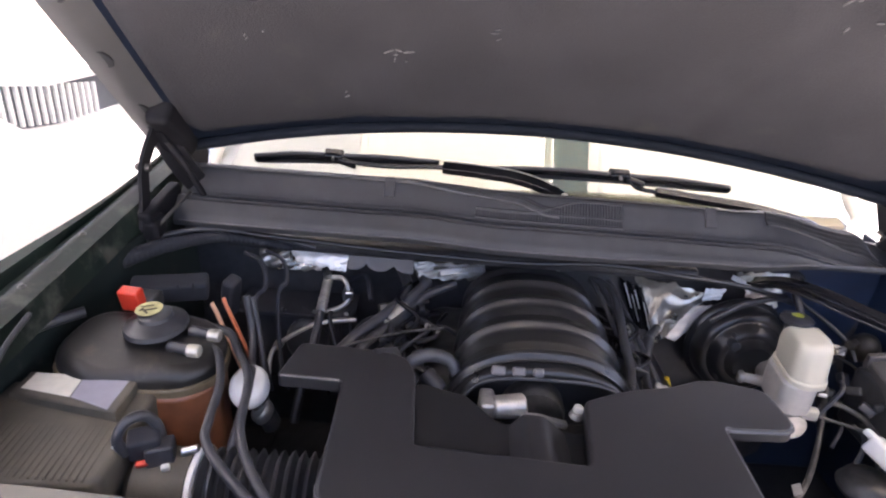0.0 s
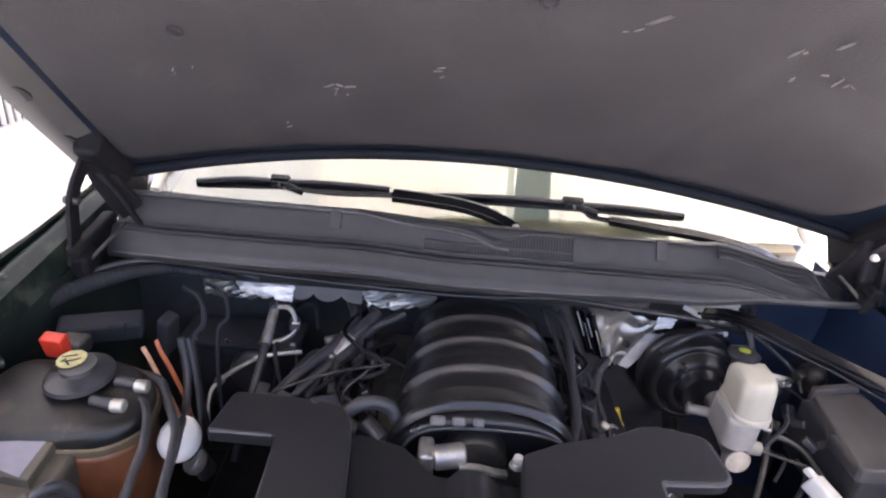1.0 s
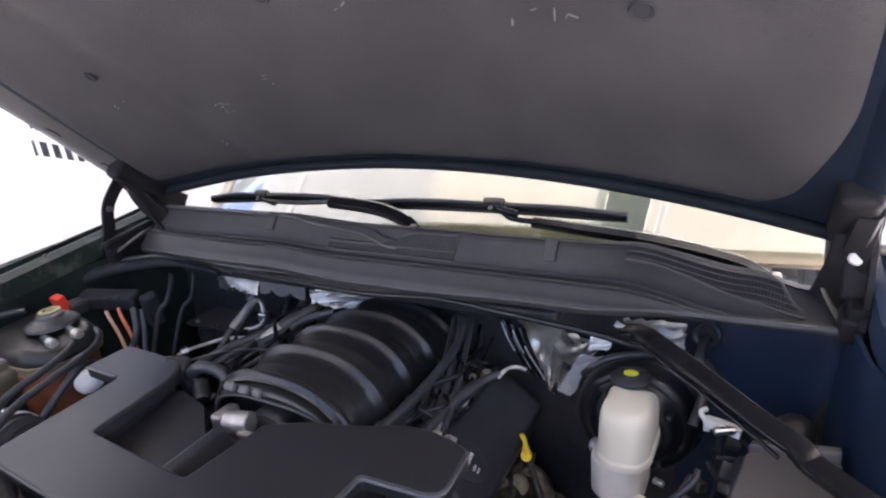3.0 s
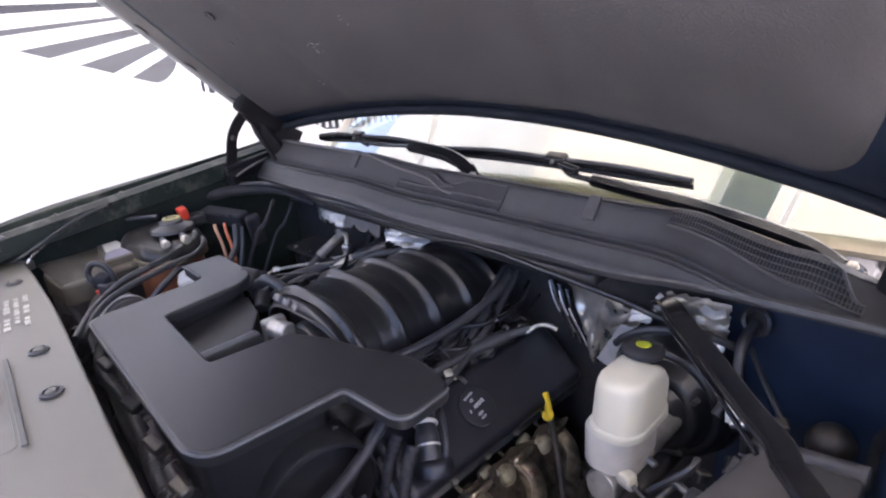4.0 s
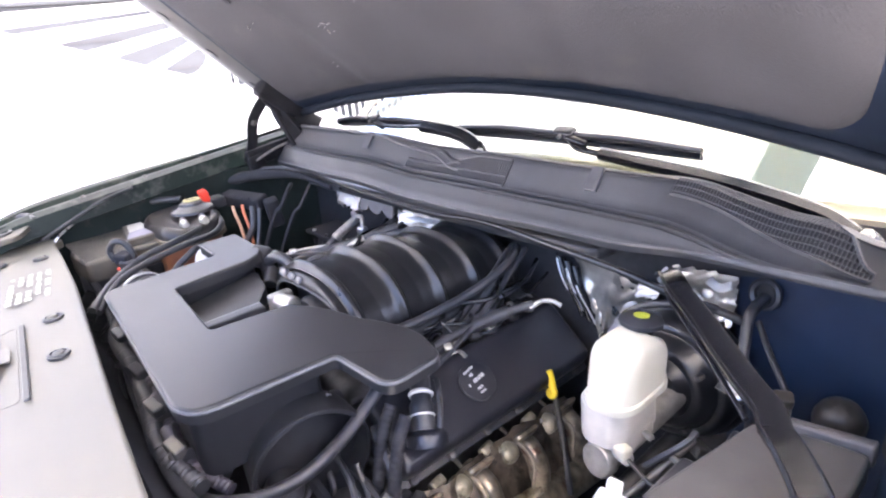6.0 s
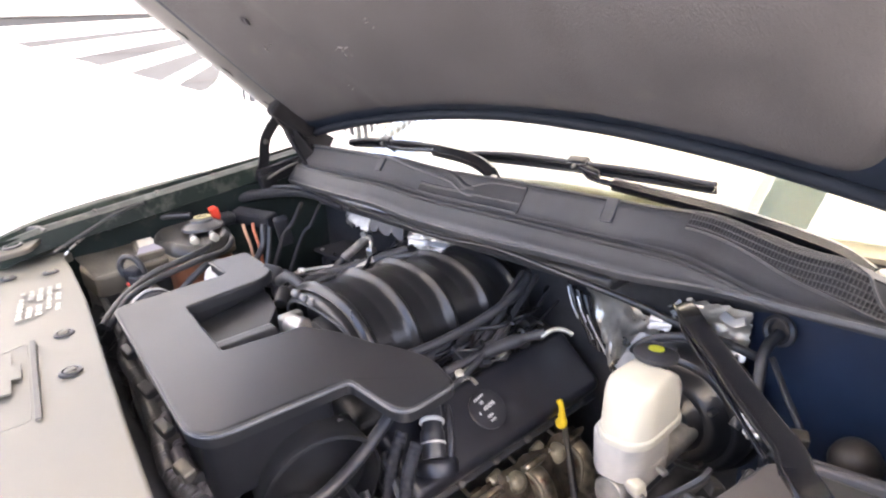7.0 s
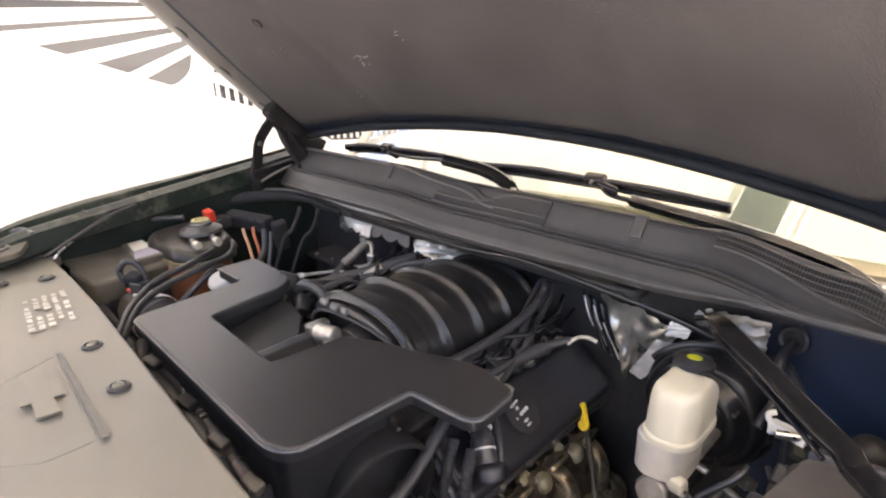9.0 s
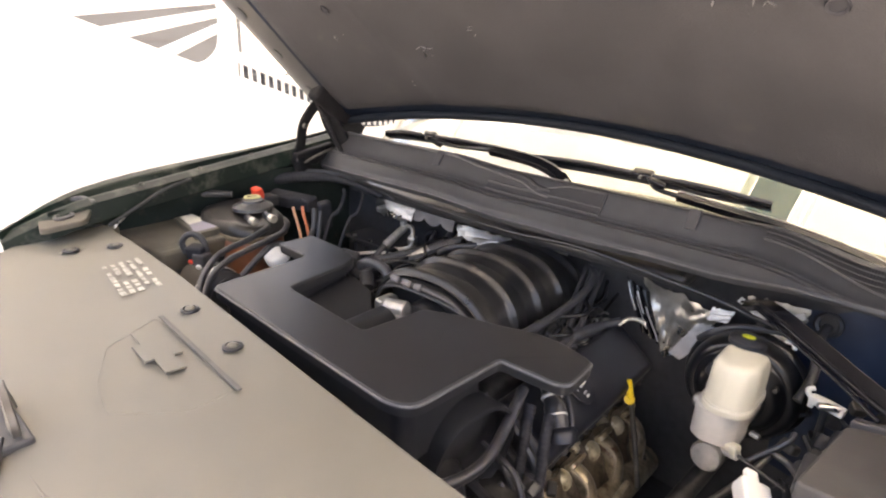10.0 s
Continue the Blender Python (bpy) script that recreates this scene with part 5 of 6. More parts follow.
def build_driver_side():
    hl = thing("hood_loom", (0.58, 0.98, 1.14), "flat shiny black sleeve running forward from the cowl", "sleeve")
    line = [(0.575, 0.985, 1.135), (0.612, 0.935, 1.163), (0.655, 0.882, 1.170), (0.709, 0.841, 1.160), (0.76, 0.796, 1.153), (0.803, 0.760, 1.147), (0.837, 0.735, 1.141), (0.852, 0.715, 1.136), (0.874, 0.690, 1.138), (0.913, 0.630, 1.152), (0.941, 0.570, 1.165), (0.975, 0.47, 1.18)]
    part("sleeve", bent(line, 0.0145, 0.013, (0.35, -0.65, 0.55)), M_GLOSS, hl)
    part("tape_band", bent([(0.838, 0.734, 1.141), (0.846, 0.724, 1.139), (0.852, 0.715, 1.136)], 0.0155, 0.0145, (0.35, -0.65, 0.55)), M_GLOSS, hl)
    for sg in (-1, 1):
        part("piping", tube([Vector(q) + sg * V(0.0115, 0.0085, 0.0) + V(0, -0.003, 0.006) for q in line], 0.0028, 6, 5), M_GLOSS, hl)
    solo("thin_line", tube([(0.57, 1.0, 1.125), (0.602, 0.935, 1.150), (0.640, 0.882, 1.155), (0.692, 0.838, 1.146), (0.742, 0.794, 1.140), (0.785, 0.756, 1.132), (0.818, 0.728, 1.124)], 0.0034, 8), M_GLOSS, "thin dark line beside the black sleeve", "pipe")
    g = thing("firewall_grommet", (0.70, 1.06, 1.10), "black rubber grommet ring with a cable on the firewall", "grommet")
    part("ring", lathe([(0.016, -0.004), (0.021, -0.007), (0.0255, -0.003), (0.0255, 0.004), (0.021, 0.007), (0.016, 0.004), (0.016, -0.004)], axis((0.705, 1.048, 1.115), (-0.2, -1, 0.2)), 26), M_RUBBER, g)
    part("cable", tube([(0.705, 1.05, 1.11), (0.70, 1.01, 1.09), (0.71, 0.97, 1.04), (0.70, 0.93, 1.0)], 0.009, 8), M_RUBBER, g)
    solo("wire", tube([(0.71, 1.02, 1.08), (0.75, 0.97, 1.06), (0.79, 0.93, 1.03), (0.80, 0.90, 1.0)], 0.005, 8), M_RUBBER, "thin black engine wire", "wire", "engine wires")
    f = thing("fuse_box", (0.86, 0.72, 0.95), "flat black fuse box lid beside the fender", "fuse box")
    lid = round_poly([V(*p) for p in ((0.748, 0.640), (0.912, 0.640), (0.905, 0.872), (0.85, 0.866), (0.782, 0.848))], 0.015)
    part("lid", slab(lid, lambda x, y: 1.036, 0.03, 0.006), M_LIDGREY, f)
    part("rim", slab(round_poly([V(*p) for p in ((0.785, 0.852), (0.905, 0.876), (0.905, 0.894), (0.79, 0.870))], 0.005), lambda x, y: 1.044, 0.03, 0.004), M_BLOCK, f)
    part("box", rbox((0.835, 0.755, 0.95), (0.135, 0.21, 0.14), 0.012), M_BLACK, f)
    part("side_latch", rbox((0.757, 0.69, 1.02), (0.02, 0.09, 0.025), 0.005), M_BLACK, f)
    w = thing("white_retainer", (0.72, 0.86, 1.05), "small white plastic retainer clip", "clip")
    part("bar", bent([(0.774, 0.912, 1.018), (0.755, 0.916, 1.020), (0.735, 0.922, 1.020), (0.720, 0.928, 1.018)], 0.0095, 0.014), M_WHITE, w)
    part("hook", tube([(0.722, 0.927, 1.020), (0.714, 0.931, 1.023), (0.712, 0.938, 1.028), (0.720, 0.944, 1.031)], 0.005, 8), M_WHITE, w)
    part("tooth", rbox((0.722, 0.922, 1.010), (0.010, 0.009, 0.014), 0.002), M_WHITE, w)
    part("stalk", rod((0.745, 0.925, 1.015), (0.745, 0.935, 0.93), 0.007, seg=8), M_BLACK, w)
    p = thing("purge_pump", (0.80, 0.95, 1.0), "small grey pump with a plug beside the fender", "pump")
    part("body", lathe([(0.02, 0), (0.028, 0.006), (0.032, 0.03), (0.028, 0.045), (0.018, 0.056), (0.006, 0.06)], axis((0.845, 0.965, 0.985), (0.1, -0.5, 0.85)), 20), M_PUMPCASE, p)
    part("plug", rbox((0.790, 0.915, 1.035), (0.025, 0.02, 0.02), 0.004, (20, 0, 30)), M_PUMPCASE, p)
    part("stem", rod((0.765, 0.90, 1.03), (0.735, 0.885, 1.03), 0.007, seg=10), M_STEEL, p)
    c = thing("white_connector", (0.69, 0.68, 0.95), "white plastic plug connector in the bay", "connector")
    part("body", rbox((0.706, 0.646, 0.968), (0.048, 0.056, 0.033), 0.006, (15, 20, 30)), M_WHITE, c)
    part("tab", rbox((0.694, 0.670, 0.986), (0.02, 0.03, 0.012), 0.003, (15, 20, 30)), M_WHITE, c)
    part("lead", tube([(0.710, 0.623, 0.961), (0.720, 0.596, 0.942), (0.728, 0.575, 0.90), (0.722, 0.58, 0.82)], 0.008, 10), M_RUBBER, c)
    solo("strut_cap", lathe([(0.05, 0), (0.055, 0.01), (0.045, 0.03), (0.03, 0.04), (0.002, 0.044)], axis((0.72, 0.66, 0.86), (0, 0, 1)), 26), M_DARKMETAL, "round dark metal cap deep in the bay", "cap")
    solo("abs_line", tube([(0.70, 0.80, 0.96), (0.73, 0.79, 0.955), (0.75, 0.76, 0.95), (0.752, 0.70, 0.94), (0.74, 0.62, 0.93)], 0.006, 8), M_DARKMETAL, "thin dark brake pipe", "pipe")
    solo("abs_line", tube([(0.53, 0.62, 0.82), (0.60, 0.66, 0.85), (0.66, 0.74, 0.90), (0.71, 0.84, 0.97)], 0.006, 8), M_DARKMETAL, "thin dark brake pipe", "pipe")
    solo("small_tag", rbox((0.585, 0.655, 0.86), (0.022, 0.002, 0.02), 0.0, (-40, 0, 20)), M_RIM, "small pale paper tag on a hose", "tag")
    solo("steering_shaft", rod((0.60, 1.05, 0.82), (0.50, 0.55, 0.62), 0.02, seg=14), M_DARKMETAL, "grimy steel steering shaft deep in the bay", "shaft")
    random.seed(8)
    for k in range(12):
        p0 = V(random.uniform(0.71, 0.80), random.uniform(0.76, 1.0), random.uniform(0.90, 1.0))
        q = p0 + V(random.uniform(-0.06, 0.06), random.uniform(-0.14, 0.02), random.uniform(-0.1, 0.0))
        solo("wire", tube([p0, p0.lerp(q, 0.5) + V(0.02, 0, 0.02), q], random.uniform(0.003, 0.006), 6, 6), M_RUBBER, "thin black engine wire", "wire", "engine wires")
    for k in range(6):
        p0 = V(random.uniform(0.70, 0.77), random.uniform(0.76, 0.96), random.uniform(0.92, 1.0))
        solo("connector", rbox(p0, (0.022, 0.03, 0.018), 0.004, (random.uniform(-40, 40), 20, random.uniform(0, 90))), random.choice((M_BLACK, M_DARKMETAL, M_STEEL)), "small black plug connector on the engine front", "connector", "engine connectors")


# ---- passenger's side ----
def build_passenger_side():
    a = thing("coolant_tank", (-0.62, 0.62, 0.9), "black coolant tank with a brown lower half and yellow cap label", "tank")
    out = round_poly([V(*p) for p in ((-0.80, 0.60), (-0.72, 0.545), (-0.55, 0.555), (-0.50, 0.60), (-0.52, 0.70), (-0.66, 0.735), (-0.79, 0.70))], 0.05)
    part("upper_half", slab(out, lambda x, y: 1.106 + 0.006 * math.sin(40 * x) + 0.05 * (y - 0.6), 0.030, 0.022, 5), M_TANK, a)
    part("seam", slab([V(-0.645, 0.64) + (p - V(-0.645, 0.64)) * 1.04 for p in out], lambda x, y: 1.078, 0.014, 0.004), M_TANKSEAM, a)
    low = [V(-0.62, 0.63) + V((p.x + 0.645) * 0.82, (p.y - 0.64) * 0.95) for p in out]
    part("lower_half", slab(low, lambda x, y: 1.066, 0.18, 0.01), M_COOLANT, a, "translucent tank half filled with brown coolant")
    c = part("cap", lathe([(0.050, 0), (0.055, 0.003), (0.053, 0.010), (0.040, 0.016), (0.030, 0.020), (0.028, 0.026), (0.001, 0.027)], axis((-0.640, 0.664, 1.114), (0, 0, 1)), 30), M_BLACK, a)
    part("cap_label", lathe([(0.023, 0), (0.023, 0.001), (0.0005, 0.001)], axis((-0.655, 0.672, 1.1425), (0, 0, 1)), 24), M_CAPLABEL, c)
    for dx, dy, w, r in ((-0.006, 0.006, 0.022, 20), (0.004, -0.004, 0.024, 25), (0.0, -0.012, 0.014, -40), (-0.010, -0.006, 0.010, 70)):
        part("print_bar", rbox((-0.655 + dx, 0.672 + dy, 1.1442), (w, 0.003, 0.0006), 0, (0, 0, r)), M_SEAL, c)
    for k, q in enumerate(((-0.548, 0.611, 1.110), (-0.530, 0.655, 1.112))):
        part("outlet", rod((q[0] - 0.05, q[1] + 0.01, q[2]), q, 0.009, seg=12), M_BLACK, a)
        part("hose_clamp", rod((q[0] - 0.012, q[1], q[2]), (q[0] + 0.012, q[1], q[2]), 0.0105, seg=12), M_SILVER_GLINT, a)
    for o in (a, *a.children_recursive):
        if o.type == "MESH":
            o.data.transform(Matrix.Translation((0.006, -0.036, 0.026)))
    solo("overflow_hose", tube([L(-0.525, 0.609, 1.131), L(-0.48, 0.590, 1.130), L(-0.458, 0.555, 1.127), L(-0.442, 0.505, 1.122), L(-0.435, 0.449, 1.115), L(-0.425, 0.41, 1.104), L(-0.36, 0.345, 1.095), L(-0.28, 0.290, 1.08)], 0.0074, 12), M_RUBBER, "black rubber hose from the coolant tank to the radiator", "hose", "tank hoses")
    solo("overflow_hose", tube([L(-0.521, 0.656, 1.132), L(-0.475, 0.645, 1.127), L(-0.452, 0.614, 1.115), L(-0.415, 0.551, 1.120), L(-0.400, 0.500, 1.118), L(-0.385, 0.427, 1.11), L(-0.345, 0.36, 1.10), L(-0.285, 0.30, 1.07)], 0.0074, 12), M_RUBBER, "black rubber hose from the coolant tank to the radiator", "hose", "tank hoses")
    b = thing("battery_terminal_cover", (-0.705, 0.70, 1.13), "bright red plastic battery terminal cover", "terminal cover")
    part("flap", rbox((-0.712, 0.690, 1.152), (0.042, 0.022, 0.042), 0.004, (12, 0, -6)), M_RED, b)
    part("boot", rbox((-0.70, 0.715, 1.135), (0.05, 0.04, 0.03), 0.006), M_BLACK, b)
    m = thing("control_module", (-0.60, 0.76, 1.1), "black electronic control module with cables beside the fender", "module")
    part("case", rbox(L(-0.632, 0.775, 1.132), (0.150, 0.046, 0.040), 0.008, (10, 4, 22)), M_SEAL, m)
    for k in range(5):
        part("case_rib", rbox(L(-0.685 + 0.024 * k, 0.735 + 0.0097 * k, 1.132), (0.005, 0.005, 0.034), 0.0015, (10, 4, 22)), M_SEAL, m)
    part("plug", rbox(L(-0.535, 0.815, 1.10), (0.03, 0.04, 0.09), 0.008, (8, 14, -12)), M_SEAL, m)
    solo("fender_loom", tube([L(-0.80, 0.60, 1.16), L(-0.76, 0.70, 1.172), L(-0.72, 0.78, 1.18), L(-0.66, 0.86, 1.185), L(-0.58, 0.93, 1.175), L(-0.45, 0.965, 1.145)], lambda f: 0.016 - 0.008 * step(0.45, 0.8, f), 12, 30, ridge=0.0009, period=0.011), M_SEAL, "thick black taped loom along the fender", "cable")
    solo("fender_line", tube([L(-0.70, 0.84, 1.20), L(-0.62, 0.92, 1.195), L(-0.50, 0.955, 1.175), L(-0.40, 0.965, 1.15)], 0.006, 8), M_RUBBER, "black line along the fender loom", "pipe")
    solo("fender_strip", bent([L(-0.795, 0.50, 1.185), L(-0.785, 0.58, 1.192), L(-0.765, 0.66, 1.196)], 0.010, 0.006), M_COWL, "pale grey strip on the inner fender", "strip")
    solo("fender_cable", tube([L(-0.70, 0.62, 1.165), L(-0.735, 0.56, 1.17), L(-0.77, 0.48, 1.165), L(-0.79, 0.40, 1.15)], 0.009, 10), M_RUBBER, "black cable along the inner fender", "cable")
    solo("orange_wire", tube([L(-0.525, 0.700, 1.150), L(-0.517, 0.699, 1.132), L(-0.508, 0.703, 1.095), L(-0.490, 0.700, 1.045), L(-0.47, 0.69, 1.0)], 0.0042, 8), M_WIREP, "orange insulated wire beside the coolant tank", "wire", "orange wires")
    solo("orange_wire", tube([L(-0.512, 0.722, 1.150), L(-0.505, 0.719, 1.130), L(-0.492, 0.720, 1.092), L(-0.474, 0.715, 1.045), L(-0.455, 0.70, 1.0)], 0.0042, 8), M_WIRE, "orange insulated wire beside the coolant tank", "wire", "orange wires")
    solo("battery_cable", tube([L(-0.475, 0.735, 1.15), L(-0.462, 0.715, 1.09), L(-0.445, 0.655, 1.055), L(-0.418, 0.575, 1.103), L(-0.412, 0.52, 1.085), L(-0.42, 0.44, 1.02)], 0.008, 10), M_RUBBER, "thick black cable hanging in front of the tank", "cable")
    solo("battery_cable", tube([L(-0.47, 0.75, 1.14), L(-0.455, 0.73, 1.08), L(-0.44, 0.70, 1.02), L(-0.43, 0.66, 0.97)], 0.006, 8), M_RUBBER, "thin black cable beside the orange wires", "cable")
    w = thing("washer_cap", L(-0.405, 0.56, 1.0), "round white plastic cap between the hoses", "cap")
    part("lid", lathe([(0.028, 0), (0.036, 0.006), (0.036, 0.018), (0.027, 0.028), (0.002, 0.032)], axis(L(-0.425, 0.585, 1.060), (0.12, -0.5, 0.8)), 26), M_WHITE, w)
    part("stem", rod(L(-0.425, 0.592, 1.055), L(-0.400, 0.615, 0.96), 0.018, seg=14), M_DARKMETAL, w)
    part("collar", rod(L(-0.413, 0.585, 1.022), L(-0.405, 0.595, 1.002), 0.021, seg=14), M_ALU, w)
    solo("support_line", tube([(-0.72, 0.295, 1.147), (-0.735, 0.36, 1.17), (-0.76, 0.45, 1.20), (-0.775, 0.53, 1.212)], 0.0042, 8), M_COWL, "thin grey line rising to the fender", "pipe")
    hb = thing("headlight_bracket", (-0.80, 0.22, 1.17), "dusty grey headlight bracket at the fender corner", "bracket")
    part("plate", slab(round_poly([V(*p) for p in ((-0.86, 0.19), (-0.74, 0.16), (-0.72, 0.25), (-0.80, 0.29), (-0.87, 0.27))], 0.02), lambda x, y: 1.168 + 0.12 * (y - 0.22), 0.012, 0.004), M_BOXDUST, hb)
    part("hole_rim", lathe([(0.014, 0), (0.022, 0.002), (0.023, 0.007), (0.017, 0.008), (0.014, 0.004)], pose(-0.785, 0.225, 1.166, 6), 22), M_BLACK, hb)
    part("edge_bead", tube([(-0.865, 0.18, 1.155), (-0.885, 0.23, 1.174), (-0.86, 0.285, 1.186), (-0.80, 0.30, 1.184)], 0.008, 10), M_BLACK, hb)
    fl = thing("front_loom", (0.0, 0.3, 1.0), "black corrugated wiring loom behind the radiator cover", "cable")
    part("conduit", tube([(-0.29, 0.335, 1.045), (-0.20, 0.305, 1.035), (-0.06, 0.302, 1.03), (0.08, 0.288, 1.025), (0.20, 0.272, 1.015), (0.30, 0.292, 0.995)], 0.0125, 12, 40, ridge=0.0018, period=0.007), M_RUBBER, fl)
    for y0, z0, r0 in ((0.345, 1.025, 0.010), (0.325, 1.000, 0.008)):
        part("side_conduit", tube([(-0.30, y0, z0), (-0.16, y0 - 0.018, z0 + 0.004), (-0.02, y0 - 0.028, z0), (0.12, y0 - 0.042, z0 - 0.006), (0.24, y0 - 0.050, z0 - 0.02), (0.31, y0 - 0.02, z0 - 0.05)], r0, 10, 40, ridge=0.0010, period=0.008), M_LOOMGREY, fl)
    for k in range(5):
        x = -0.24 + 0.105 * k
        part("sleeve", rod((x, 0.352 - 0.13 * (x + 0.3), 1.034 - 0.02 * max(0.0, x)), (x + 0.05, 0.346 - 0.13 * (x + 0.3), 1.032 - 0.02 * max(0.0, x)), 0.0098, seg=12), M_LOOMGREY, fl)
        part("tie", rod((x + 0.062, 0.345 - 0.13 * (x + 0.3), 1.03 - 0.02 * max(0.0, x)), (x + 0.068, 0.344 - 0.13 * (x + 0.3), 1.03 - 0.02 * max(0.0, x)), 0.0108, seg=12), M_DARKMETAL, fl)
    for x, y, z, c in ((-0.17, 0.31, 1.055, M_BLACK), (0.0, 0.30, 1.05, M_SEAL), (0.13, 0.29, 1.045, M_BLACK), (0.235, 0.285, 1.03, M_DARKMETAL)):
        part("plug", rbox((x, y, z), (0.034, 0.02, 0.02), 0.004, (10, 15, 12)), c, fl)
    # air filter box
    f = thing("air_filter_box", (-0.70, 0.44, 0.9), "dusty black air filter box with a pale label", "air box")
    lid = round_poly([V(*p) for p in ((-0.86, 0.37), (-0.72, 0.335), (-0.575, 0.345), (-0.58, 0.525), (-0.84, 0.525), (-0.88, 0.48))], 0.02)
    part("lid", slab(lid, lambda x, y: 1.098 + 0.02 * (y - 0.4), 0.05, 0.010, 3), M_BOXDUST, f)
    part("box", slab([V(-0.72, 0.44) + (p - V(-0.72, 0.44)) * 0.96 for p in lid], lambda x, y: 1.045, 0.3, 0.0), M_BLACK, f)
    face = [[(-0.720, 0.458), (-0.558, 0.434), (-0.561, 0.511), (-0.721, 0.509)], [(-0.709, 0.469), (-0.634, 0.457), (-0.641, 0.506), (-0.710, 0.505)], [(-0.632, 0.457), (-0.570, 0.437), (-0.572, 0.508), (-0.639, 0.506)]]
    face = [[L(x, y, 1.127) for x, y in p] for p in face]
    part("raised_block", slab([p.xy for p in face[0]], lambda x, y: 1.127 + 0.028 * (x + 0.25), 0.04, 0.004), M_BOXDUST, f)
    for k in range(22):
        part("rib", rbox((-0.82 + 0.0105 * k, 0.395, 1.0965), (0.004, 0.10, 0.005), 0.0012, (0, 0, 5)), M_BOXDUST, f)
    part("block_label", slab([p.xy for p in face[1]], lambda x, y: 1.1278 + 0.028 * (x + 0.25), 0.0012, 0.0), M_BOXLABEL, f, "pale paper label on the box")
    # the sky's reflection on the block is painted as a lilac patch
    part("side_label", slab([p.xy for p in face[2]], lambda x, y: 1.1278 + 0.028 * (x + 0.25), 0.0012, 0.0), M_LILAC, f, "lilac patch standing for sky reflected in the block's top")
    d = thing("intake_duct", (-0.4, 0.43, 0.95), "black corrugated intake duct from the air box", "duct")
    part("sensor_tube", rod((-0.58, 0.425, 1.015), (-0.475, 0.43, 1.01), 0.052, seg=26), M_BOXDUST, d)
    part("bellows", tube([(-0.475, 0.43, 1.01), (-0.40, 0.435, 1.005), (-0.33, 0.44, 1.0), (-0.27, 0.445, 0.995)], 0.05, 26, 8, ridge=0.006, period=0.017), M_RUBBER, d)
    part("clamp", rod((-0.482, 0.43, 1.01), (-0.470, 0.43, 1.01), 0.0575, seg=28, round_end=0.05), M_WHITE, d, "white plastic clamp ring")
    s = thing("airflow_sensor", (-0.53, 0.42, 1.07), "black airflow sensor with red and yellow plug locks", "sensor")
    part("body", rbox((-0.53, 0.425, 1.075), (0.04, 0.03, 0.03), 0.004, (0, 0, 20)), M_BLACK, s)
    part("red_lock", rbox((-0.548, 0.408, 1.068), (0.022, 0.008, 0.010), 0.002, (30, 0, 20)), M_RED, s)
    part("pale_lock", rbox((-0.515, 0.407, 1.064), (0.012, 0.008, 0.012), 0.002, (30, 0, 20)), M_LABEL, s)
    part("lead", tube([L(-0.525, 0.392, 1.095), L(-0.532, 0.388, 1.122), L(-0.522, 0.400, 1.142), L(-0.508, 0.416, 1.140), L(-0.498, 0.427, 1.118), L(-0.495, 0.430, 1.090)], 0.0076, 10), M_RUBBER, s)
    part("plug_body", rbox(L(-0.510, 0.412, 1.098), (0.046, 0.034, 0.034), 0.006, (8, 0, 25)), M_SEAL, s)
    # white tube painted in for the bright left side of the lead
    part("lead_end", tube([L(-0.5345, 0.384, 1.112), L(-0.532, 0.384, 1.122), L(-0.527, 0.390, 1.134)], 0.0030, 8), M_WHITE, s)
    part("pin", rod((-0.50, 0.43, 1.07), (-0.475, 0.435, 1.075), 0.006, seg=8), M_STEEL, s)
    # air conditioning lines and heater pipes at the firewall
    ac = thing("aircon_line", (-0.38, 0.85, 1.0), "bright aluminium air conditioning line with bends", "pipe")
    part("line", tube([L(-0.300, 0.905, 1.012), L(-0.345, 0.900, 1.008), L(-0.385, 0.885, 1.006), L(-0.405, 0.866, 1.004), L(-0.430, 0.832, 1.002), L(-0.447, 0.799, 0.999), L(-0.452, 0.775, 0.985), L(-0.450, 0.75, 0.94)], 0.0052, 10), M_ALU, ac)
    part("nut", lathe([(0.010, 0), (0.010, 0.016), (0.007, 0.018)], axis(L(-0.440, 0.815, 1.001), (-0.3, -0.8, 0)), 6), M_STEEL, ac)
    a0, a1 = L(-0.378, 0.992, 1.062), L(-0.378, 0.908, 1.023)
    part("crimp_sleeve", rod(a0, a1, 0.0125, seg=18, round_end=0.15), M_ALU, ac, "bright crimped sleeve")
    for k in range(3):
        q = a0.lerp(a1, 0.62 + 0.13 * k)
        part("crimp_ring", rod(q, q + 0.05 * (a1 - a0), 0.0140, seg=18, round_end=0.2), M_STEEL, ac)
    part("rubber_line", tube([a1, L(-0.382, 0.847, 0.978), L(-0.392, 0.79, 0.925), L(-0.40, 0.74, 0.86)], 0.0105, 12), M_RUBBER, ac)
    part("loop", tube([L(-0.376, 0.990, 1.066), L(-0.346, 0.985, 1.070), L(-0.331, 0.975, 1.056), L(-0.328, 0.966, 1.024), L(-0.345, 0.955, 1.010), L(-0.372, 0.940, 1.006)], 0.0062, 10), M_ALU, ac)
    part("valve_block", rbox(L(-0.330, 0.972, 1.036), (0.026, 0.022, 0.026), 0.005, (10, 8, 20)), M_STEEL, ac)
    part("valve_cap", lathe([(0.009, 0), (0.0105, 0.002), (0.0105, 0.010), (0.008, 0.014), (0.001, 0.0145)], axis(L(-0.378, 0.985, 1.070), (0, -0.3, 0.9)), 14), M_STEEL, ac)
